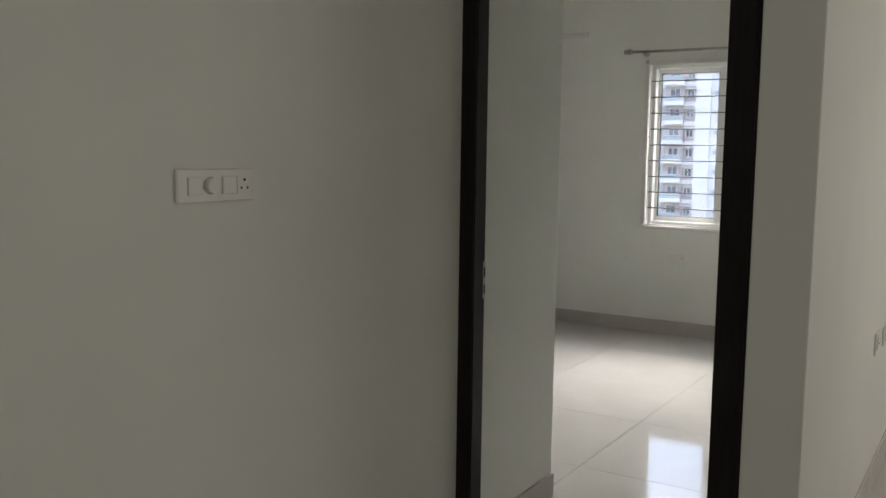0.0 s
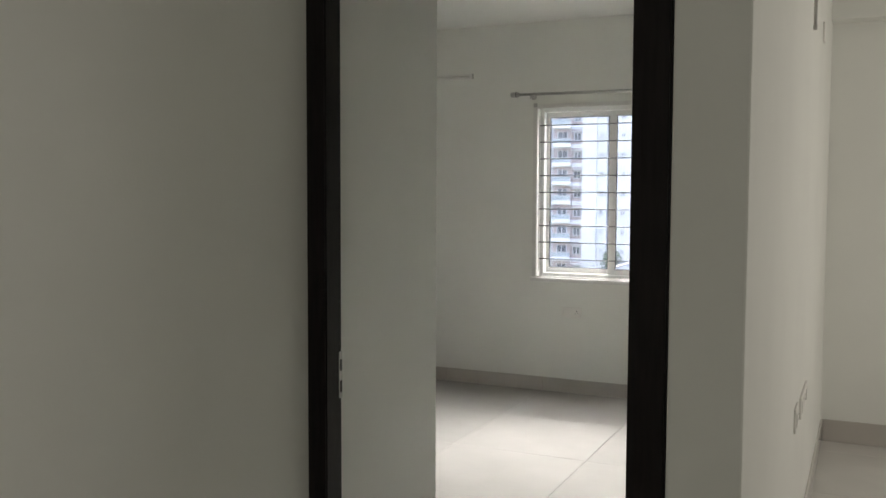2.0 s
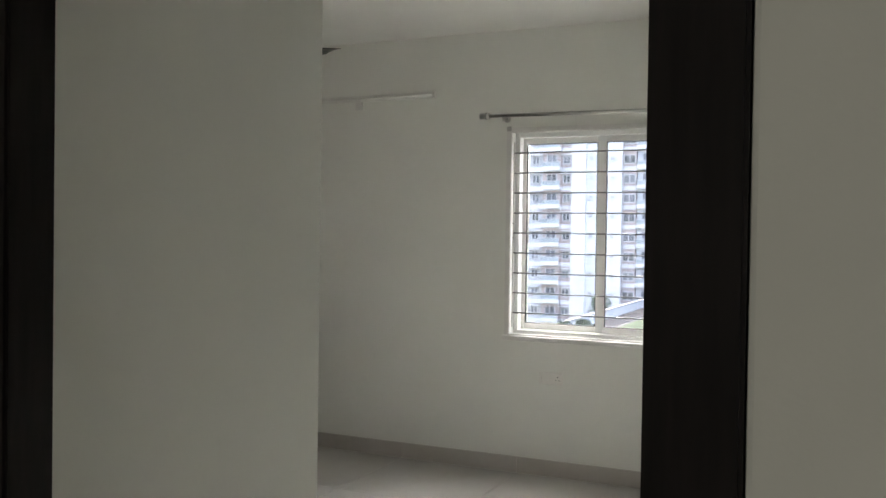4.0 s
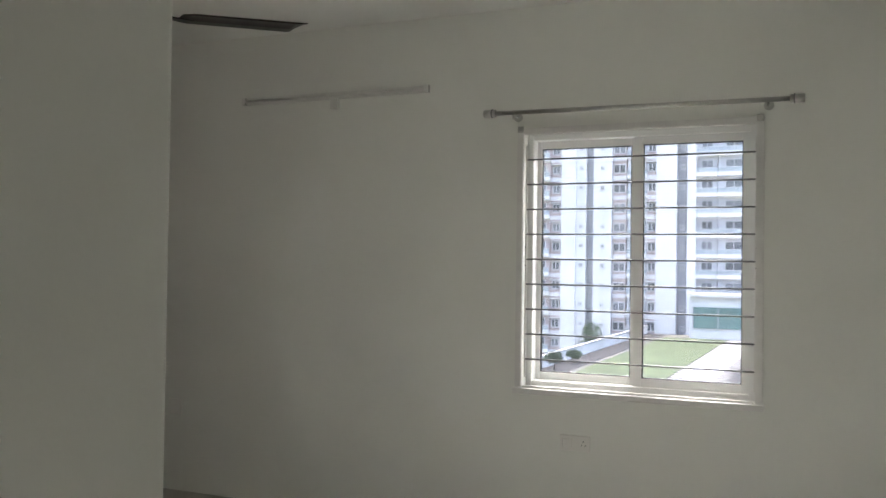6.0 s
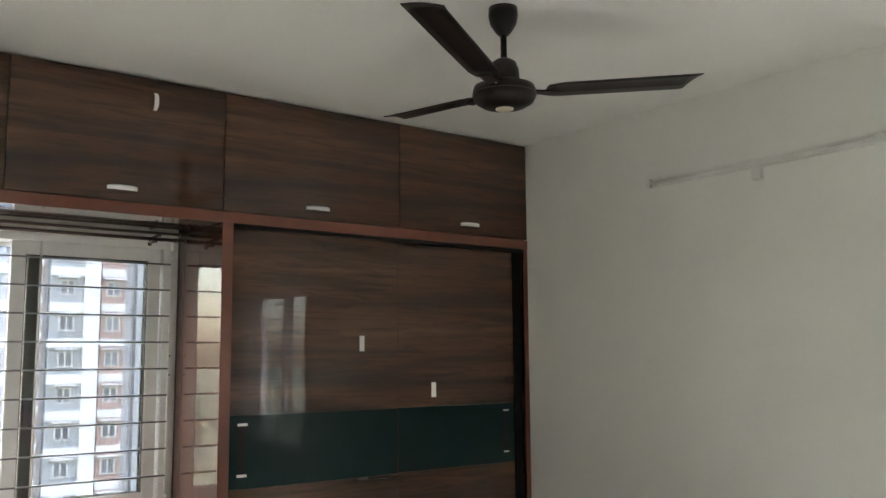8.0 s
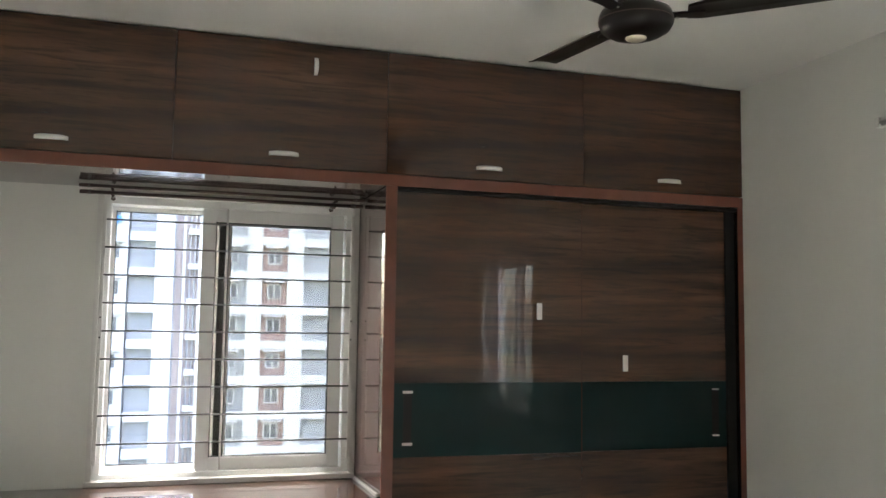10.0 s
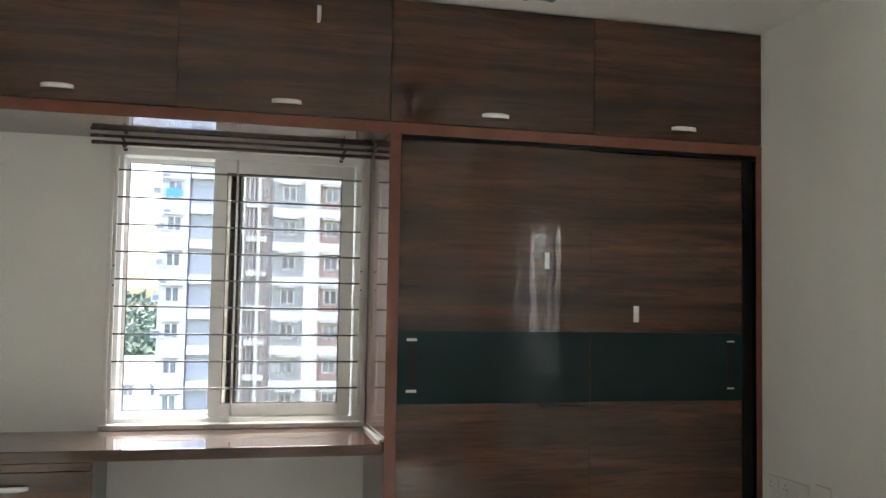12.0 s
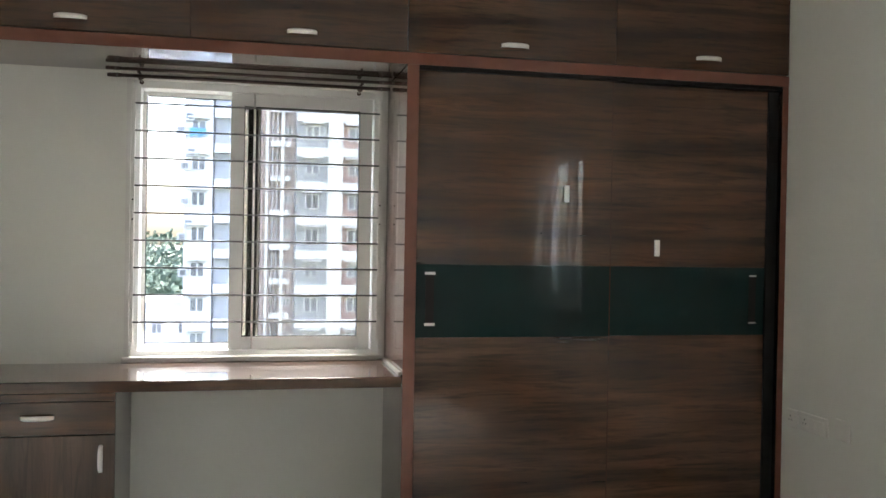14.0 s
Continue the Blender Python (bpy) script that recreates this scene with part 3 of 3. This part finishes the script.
def plate(name, label, origin, turn, w, h, modules):
    """A modular wall plate in its own plane: u to the side, v up, standing off by n. modules: (kind, u0, u1)."""
    p = thing(name, label, name.replace("_", " "), origin)
    p.rotation_euler = (0, 0, turn)

    def slab(pname, u0, u1, v0, v1, n0, n1, m, parent, bev=0.0015):
        return part(pname, box_bm(u0, u1, -n1, -n0, v0, v1, bev, 1), m, parent)

    base = slab("cover", -w / 2, w / 2, -h / 2, h / 2, 0, 0.009, PLASTIC, p, 0.003)
    for kind, u0, u1 in modules:
        if kind == "switch":
            slab("switch", u0, u1, -h * 0.27, h * 0.27, 0.009, 0.0125, PLASTIC, p)
            slab("seam", u0 - 0.0012, u0, -h * 0.27, h * 0.27, 0.009, 0.0096, GREYLAM, base, 0)
        elif kind == "knob":
            k = part("regulator_knob", cyl_bm(((u0 + u1) / 2, -0.009, 0), ((u0 + u1) / 2, -0.021, 0), (u1 - u0) / 2, (u1 - u0) / 2.4, 24), PLASTIC, p)
        else:
            s = slab("socket", u0, u1, -h * 0.27, h * 0.27, 0.009, 0.0105, PLASTIC, p)
            c = (u0 + u1) / 2
            for du, dv, r in ((0, 0.011, 0.0035), (-0.0095, -0.007, 0.0028), (0.0095, -0.007, 0.0028)):
                part("pin_hole", cyl_bm((c + du, -0.0105, dv), (c + du, -0.0112, dv), r, n=10), HOLE, s)
    return p


tube_light()
plate("switch_board", "white modular switch board with regulator and socket on corridor wall", (3.564, -5.505, 1.34), radians(90), 0.225, 0.072,
      (("switch", -0.085, -0.045), ("knob", -0.040, -0.002), ("switch", 0.012, 0.052), ("socket", 0.056, 0.100)))
plate("wall_socket", "white wall socket below the bedroom window", (2.875, 0, 0.60), 0, 0.15, 0.075, (("switch", -0.06, -0.015), ("socket", 0.02, 0.065)))
plate("wall_socket", "white wall socket close beside the wardrobe", (0.085, 0, 0.575), 0, 0.085, 0.085, (("socket", -0.03, 0.015),))
plate("wall_socket", "white wall socket and switches beside the wardrobe", (0.245, 0, 0.578), 0, 0.20, 0.085, (("socket", -0.085, -0.035), ("switch", -0.02, 0.015), ("switch", 0.03, 0.075)))
plate("wall_socket", "blank white cable outlet plate beside the wardrobe", (0.445, 0, 0.592), 0, 0.10, 0.09, ())
plate("switch_board", "white switch board low on the hall wall", (4.612, -2.90, 0.665), radians(90), 0.13, 0.09, (("switch", -0.05, -0.01), ("socket", 0.005, 0.05)))
plate("switch_board", "long white switch board low on the hall wall", (4.612, -2.50, 0.65), radians(90), 0.36, 0.085, (("switch", -0.15, -0.1), ("switch", -0.07, -0.02), ("socket", 0.02, 0.07), ("switch", 0.1, 0.15)))
plate("wall_outlet", "small white outlet plate high on the hall wall", (4.612, -1.64, 2.25), radians(90), 0.09, 0.09, ())


def hanging_cable():
    c = thing("lamp_cable", "short bare cable hanging from the hall wall", "cable", (4.612, -2.94, 2.06))
    cu = bpy.data.curves.new("cable", "CURVE")
    cu.dimensions, cu.bevel_depth = "3D", 0.006
    sp = cu.splines.new("BEZIER")
    sp.bezier_points.add(2)
    for b, co in zip(sp.bezier_points, ((0.01, 0, 0.42), (0.03, 0.005, 0.2), (0.032, 0.0, 0.0))):
        b.co = co
        b.handle_left_type = b.handle_right_type = "AUTO"
    tmp = new("cable_tmp", cu)
    me = bpy.data.meshes.new_from_object(tmp.evaluated_get(bpy.context.evaluated_depsgraph_get()))
    bpy.data.objects.remove(tmp)
    me.materials.clear()
    me.materials.append(GREYLAM)
    part("cable", me, None, c)
    part("outlet", box_bm(0.0, 0.02, -0.03, 0.03, 0.40, 0.46, 0.004), PLASTIC, c)
    part("cable_end", cyl_bm((0.032, 0, -0.012), (0.032, 0, 0.006), 0.007, n=10), GREYLAM, c)


hanging_cable()

# ---- outdoors ----
GZ = -24.0
structure("ground", box_bm(-2500, 2500, -2500, 2500, GZ - 1, GZ), EARTH, "distant hazy ground far below", "ground")


def window_mesh(w, h, sunshade=True):
    bm = bmesh.new()
    t = 0.13
    for a, b, c, e in ((-w / 2, -w / 2 + t, 0, h), (w / 2 - t, w / 2, 0, h), (-t / 2, t / 2, 0, h), (-w / 2, w / 2, 0, t), (-w / 2, w / 2, h - t, h)):
        add_box(bm, a, b, -0.06, 0.08, c, e, 0)
    add_box(bm, -w / 2, w / 2, -0.02, 0.02, 0, h, 1)
    if sunshade:
        add_box(bm, -w / 2 - 0.25, w / 2 + 0.25, -0.55, 0.05, h + 0.1, h + 0.24, 0)
    return mesh_of("tower_window", bm, [WHITEWALL, DARKGLASS])


def balcony_mesh(w, h):
    bm = bmesh.new()
    add_box(bm, -w / 2, w / 2, -0.7, 0.0, -0.25, 0.0, 0)
    add_box(bm, -w / 2, w / 2, -0.7, -0.62, 0.0, 0.35, 0)
    add_box(bm, -w / 2, w / 2, -0.68, -0.64, 0.35, 1.0, 2)
    add_box(bm, -w / 2, w / 2, -0.72, -0.60, 1.0, 1.07, 0)
    add_box(bm, -w * 0.28, w * 0.28, -0.02, 0.03, 0.0, 2.1, 1)
    for u in (-w * 0.28, -0.05, w * 0.28 - 0.1):
        add_box(bm, u, u + 0.1, -0.06, 0.06, 0.0, 2.25, 0)
    return mesh_of("balcony", bm, [WHITEWALL, DARKGLASS, RAILGLASS])


WIN_S, WIN_M, WIN_L = window_mesh(0.7, 0.8, False), window_mesh(1.25, 1.35), window_mesh(1.9, 1.4, False)
BALC_M, BALC_L = balcony_mesh(3.0, 2.4), balcony_mesh(4.4, 2.4)


def tower(label, at, turn, width, depth, z0, z1, strips, group):
    """A tower: its body, coloured strips set forward or back, and repeats on every storey.
    strips: (u0, u1, offset, material, piece or None, sill)."""
    b = thing("apartment_tower", label, "apartment building", at, group)
    b.rotation_euler = (0, 0, turn)
    base = z0 - at[2]
    part("wall", box_bm(0, width, 0, depth, base, z1 - at[2]), LIGHTGREY, b)
    part("roof", box_bm(-0.3, width + 0.3, -0.3, depth + 0.3, z1 - at[2] + 0.001, z1 - at[2] + 1.0), WHITEWALL, b)
    n = int((z1 - z0) / 3.0)
    for u0, u1, off, m, piece, sill in strips:
        part("bay", box_bm(u0, u1, -off, -0.001, base, z1 - at[2]), m, b)
        if off > 0.15 and m is not WHITEWALL and m is not GREYWALL:
            for k in range(n):
                part("floor_band", box_bm(u0 - 0.02, u1 + 0.02, -off - 0.10, -off, base + 3.0 * k - 0.35, base + 3.0 * k + 0.30), WHITEWALL, b)
        if piece:
            for k in range(n):
                o = part(piece.name, piece, None, b)
                o.location = ((u0 + u1) / 2, -off - 0.03, base + 3.0 * k + sill)
    return b


# white and grey towers to the north, beyond the podium garden
tower("tall white apartment tower with pink-grey balconies and small windows", (-43.0, 132.0, 0), 0.0, 17.2, 14, GZ, 24, (
    (0.0, 2.2, 0.7, LIGHTGREY, WIN_M, 0.8), (2.3, 5.3, 0.9, PINKWALL, BALC_M, 0.1), (5.3, 7.1, 0.7, PINKWALL, WIN_M, 0.8), (7.1, 9.4, 1.2, WHITEWALL, None, 0),
    (9.4, 11.0, 0.9, WHITEWALL, WIN_S, 1.2), (11.0, 12.25, 0.2, GREYWALL, None, 0), (12.25, 15.1, 1.3, WHITEWALL, WIN_S, 1.1),
    (15.1, 17.2, 0.6, PINKWALL, WIN_L, 0.7)), "towers across the garden")
tower("tall white apartment tower with a dark recess and stacked balconies", (-25.8, 132.0, 0), 0.0, 20.4, 14, GZ, 24, (
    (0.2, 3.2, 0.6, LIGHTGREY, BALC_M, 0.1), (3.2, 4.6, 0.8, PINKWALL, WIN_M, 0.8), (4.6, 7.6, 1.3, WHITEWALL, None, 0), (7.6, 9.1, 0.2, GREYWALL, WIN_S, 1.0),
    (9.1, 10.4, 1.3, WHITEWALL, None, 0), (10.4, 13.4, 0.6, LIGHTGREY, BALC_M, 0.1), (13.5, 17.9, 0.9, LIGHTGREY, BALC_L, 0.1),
    (17.9, 20.4, 1.2, WHITEWALL, WIN_M, 0.8)), "towers across the garden")

# grey, white and red tower to the west
tower("tall grey and white apartment tower with brick-red window bays", (-76.0, -7.6, 0), radians(90), 38.0, 15, GZ, 24, (
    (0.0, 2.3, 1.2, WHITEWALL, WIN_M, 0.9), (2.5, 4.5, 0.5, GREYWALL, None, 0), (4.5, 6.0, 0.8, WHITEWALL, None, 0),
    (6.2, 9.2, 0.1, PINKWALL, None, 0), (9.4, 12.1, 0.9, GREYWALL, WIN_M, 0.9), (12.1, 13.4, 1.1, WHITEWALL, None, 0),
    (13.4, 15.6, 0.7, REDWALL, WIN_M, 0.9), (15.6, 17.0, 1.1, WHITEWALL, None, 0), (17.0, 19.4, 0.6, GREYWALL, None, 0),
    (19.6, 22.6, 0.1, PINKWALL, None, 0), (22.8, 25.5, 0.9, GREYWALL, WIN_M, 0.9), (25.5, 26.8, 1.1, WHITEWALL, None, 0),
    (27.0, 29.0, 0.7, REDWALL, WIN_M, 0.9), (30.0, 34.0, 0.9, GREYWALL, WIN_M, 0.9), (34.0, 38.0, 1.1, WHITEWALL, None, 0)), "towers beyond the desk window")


def flat_bands():
    """White floor bands across the grey bays of the western tower are real ledges."""
    host = [o for o in scene.objects if o.name.startswith("apartment_tower")][-1]
    for k in range(16):
        for u0, u1 in ((2.45, 4.55), (9.35, 12.15), (16.95, 19.45), (22.75, 25.55), (13.35, 15.65)):
            part("ledge", box_bm(u0, u1, -1.12, -0.5, GZ + 3.0 * k - 0.45, GZ + 3.0 * k + 0.3), WHITEWALL, host)
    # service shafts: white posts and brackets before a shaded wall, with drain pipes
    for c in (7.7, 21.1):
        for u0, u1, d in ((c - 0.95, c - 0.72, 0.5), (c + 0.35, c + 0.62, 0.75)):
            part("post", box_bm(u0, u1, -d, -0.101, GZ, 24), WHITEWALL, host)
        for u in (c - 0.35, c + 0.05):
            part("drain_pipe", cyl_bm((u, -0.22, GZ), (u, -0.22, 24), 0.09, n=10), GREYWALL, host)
        for k in range(16):
            z = GZ + 3.0 * k
            part("bracket", box_bm(c - 0.55, c + 1.2, -0.62, -0.11, z + 0.3, z + 0.8), WHITEWALL, host)
            part("shaft_window", WIN_S, None, host).location = (c + 0.98, -0.14, z + 1.35)


flat_bands()


def ac_unit_mesh():
    bm = bmesh.new()
    add_box(bm, -0.42, 0.42, -0.35, 0.0, 0, 0.6, 0)
    add_box(bm, -0.3, 0.2, -0.37, -0.35, 0.08, 0.52, 1)
    add_box(bm, -0.5, 0.5, -0.4, 0.02, -0.06, -0.001, 0)
    return mesh_of("ac_unit", bm, [LIGHTGREY, DARKGLASS])


west_tower = [o for o in scene.objects if o.name.startswith("apartment_tower")][-1]
AC = ac_unit_mesh()
for k in range(15):
    for u, dz in ((-0.05, 1.0), (0.5, 2.2)):
        if random.random() < 0.75:
            o = part("ac_unit", AC, None, west_tower)
            o.location = (u + random.uniform(-0.2, 0.2), -1.2, GZ + 3.0 * k + dz)
cloth = bmesh.new()
for i in range(6):
    add_box(cloth, 0.42 + i * 0.22, 0.64 + i * 0.22, -1.62 - 0.05 * (i % 2), -1.58 - 0.05 * (i % 2), 9.75 + 0.08 * (i % 3), 10.5)
part("drying_cloth", cloth, CLOTH, west_tower, "blue cloth hung out to dry")


def garden():
    """The podium garden with lawn, stepping strips, wall and planting."""
    z = -8.0
    p = tagged(new("podium"), "raised podium garden with lawn and paving strips", "podium", kind="structure")
    part("slab", box_bm(-21.0, 40, 30, 124, GZ, z - 0.001), PAVING, p)
    part("slab_wing", box_bm(-30, -21.3, 30, 124, GZ, z - 4.0), DARKPAVE, p)
    part("parapet", box_bm(-21.3, -21.0, 30, 124, z - 2, z + 1.0), WHITEWALL, p)
    part("parapet_coping", box_bm(-21.4, -20.9, 30, 124, z + 1.001, z + 1.12), GREYWALL, p)
    part("walkway", box_bm(-20.8, -18.2, 30, 123, z, z + 0.04), DARKPAVE, p)
    part("lawn", box_bm(-17.5, -9.4, 70, 118, z, z + 0.06), LAWN, p)
    part("lawn", box_bm(-20.0, -12.5, 54, 66, z, z + 0.06), LAWN, p)
    for i in range(34):
        y = 50 + i * 2.0
        part("paving_strip", box_bm(-9.2, -5.6, y, y + 1.0, z + 0.001, z + 0.05), LIGHTGREY, p)
        part("paving_gap", box_bm(-9.2, -5.9, y + 1.01, y + 1.99, z + 0.001, z + 0.02), DARKPAVE, p)
    part("dark_paving", box_bm(-4.6, 2.0, 40, 88, z + 0.001, z + 0.03), DARKPAVE, p)
    clubhouse = thing("clubhouse", "low white clubhouse with a green glass band", "building", (-14.4, 119.0, z))
    part("wall", box_bm(0, 30, 0, 5, 0.0, 5.6), WHITEWALL, clubhouse)
    part("glass_band", box_bm(0.4, 29, -0.2, -0.001, 1.4, 4.2), TEAL, clubhouse)
    for i in range(9):
        part("mullion", box_bm(0.4 + i * 3.2, 0.55 + i * 3.2, -0.3, -0.201, 1.4, 4.2), GREYWALL, clubhouse)
    part("roof", box_bm(-0.4, 30.4, -0.8, 5, 5.601, 6.0), WHITEWALL, clubhouse)


garden()


def tree(at, height, spread, seed):
    r = random.Random(seed)
    t = thing("tree", "small leafy green tree beside the towers", "tree", at, "garden trees")
    bm = bmesh.new()
    segs = []
    h0 = height * 0.45
    segs.append(((0, 0, 0), (0.1, 0.05, h0), height * 0.022, height * 0.014))
    for i in range(6):
        a = i * math.tau / 6 + r.uniform(-0.4, 0.4)
        segs.append(((0.08, 0.04, h0 * r.uniform(0.75, 1)), (math.cos(a) * spread * 0.6, math.sin(a) * spread * 0.6, height * r.uniform(0.6, 0.9)), height * 0.010, height * 0.003))
    for a, b, r0, r1 in segs:
        c = cyl_bm(a, b, r0, r1, 8)
        me = bpy.data.meshes.new("tmp")
        c.to_mesh(me)
        c.free()
        bm.from_mesh(me)
        bpy.data.meshes.remove(me)
    part("trunk", bm, BARK, t)
    vs, fs = [], []
    for i in range(2600):
        while True:
            q = Vector((r.uniform(-1, 1), r.uniform(-1, 1), r.uniform(-1, 1)))
            if 0.25 < q.length < 1:
                break
        lump = 1 + 0.35 * noise.noise(q * 2.2 + Vector((seed, 0, 0)))
        c = Vector((q.x * spread * lump, q.y * spread * lump, height * 0.68 + q.z * height * 0.32 * lump))
        s = spread * r.uniform(0.035, 0.08)
        ax = Vector((r.uniform(-1, 1), r.uniform(-1, 1), r.uniform(-0.4, 1))).normalized()
        e = ax.orthogonal().normalized() * s
        g = ax.cross(e).normalized() * s * 0.6
        k = len(vs)
        vs += [c - e, c - g, c + e, c + g]
        fs.append((k, k + 1, k + 2, k + 3))
    me = bpy.data.meshes.new("crown")
    me.from_pydata(vs, [], fs)
    me.materials.append(LEAF)
    part("crown", me, None, t)


tree((-26.6, 114.0, -12.0), 6.0, 1.5, 3)
tree((-24.4, 84.0, -12.0), 3.6, 1.5, 4)
tree((-23.4, 92.0, -12.0), 3.4, 1.4, 5)
tree((-19.6, 74.0, -8.0), 1.7, 0.9, 6)
tree((-19.4, 80.0, -8.0), 1.4, 0.8, 7)
for i, (x, y, h) in enumerate(((-66, -15, 13), (-72, -11, 10), (-84, -19, 15), (-60, -10.5, 9))):
    tree((x, y, GZ), h, h * 0.38, 20 + i)


def far_woods():
    """A belt of far trees under the western sky, too many to count."""
    r = random.Random(9)
    vs, fs = [], []
    for i in range(15000):
        x = -r.uniform(190, 330)
        y = r.uniform(-85, 12)
        top = GZ + (abs(x) * 0.085 + 7) * (0.75 + 0.4 * noise.noise(Vector((x * 0.02, y * 0.05, 0))))
        z = r.uniform(GZ, top)
        s = r.uniform(0.5, 1.3)
        ax = Vector((r.uniform(-1, 1), r.uniform(-1, 1), r.uniform(-0.3, 1))).normalized()
        e = ax.orthogonal().normalized() * s
        g = ax.cross(e).normalized() * s * 0.7
        c = Vector((x, y, z))
        k = len(vs)
        vs += [c - e, c - g, c + e, c + g]
        fs.append((k, k + 1, k + 2, k + 3))
    me = bpy.data.meshes.new("far_woods")
    me.from_pydata(vs, [], fs)
    me.materials.append(HAZED_LEAF)
    tagged(new("far_woods", me), "belt of distant green trees below the sky", "trees", kind="stuff")


far_woods()


def low_block(at, w, d, h, label):
    b = thing("low_building", label, "building", at, "low buildings")
    part("wall", box_bm(0, w, 0, d, 0, h), WHITEWALL, b)
    part("roof", box_bm(-0.2, w + 0.2, -0.2, d + 0.2, h + 0.001, h + 0.6), LIGHTGREY, b)
    for k in range(int(h / 3.2)):
        for i in range(int(d / 3.0)):
            o = part("window", WIN_M, None, b)
            o.rotation_euler = (0, 0, radians(90))
            o.location = (w + 0.03, 1.5 + i * 3.0, 1.0 + 3.2 * k)


low_block((-120, -17, GZ), 14, 9, 17, "white low-rise building with small windows below")
low_block((-100, -23, GZ), 10, 10, 11, "pale low-rise building among trees")

# ---- floor tiles, last ----
def lay_tiles():
    g = 0.001
    S = 0.8
    shared = {}
    nx0, ny0 = 2.662 - 5 * S, -0.012 - 12 * S
    for i in range(14):
        for j in range(13):
            x0, y0 = max(nx0 + i * S, -0.548), max(ny0 + j * S, -8.99)
            x1, y1 = min(nx0 + (i + 1) * S, 7.49), min(ny0 + (j + 1) * S, 0.0)
            if x1 - x0 < 0.02 or y1 - y0 < 0.02:
                continue
            if x1 < 3.56 and y1 < -3.9:
                continue
            key = (round(x1 - x0, 3), round(y1 - y0, 3))
            if key not in shared:
                shared[key] = mesh_of("tile", box_bm(g, key[0] - g, g, key[1] - g, -0.004, 0.0, 0.0008, 1), TILE)
            o = part("tile", shared[key], None, floor)
            o.location = (x0, y0, 0)


lay_tiles()
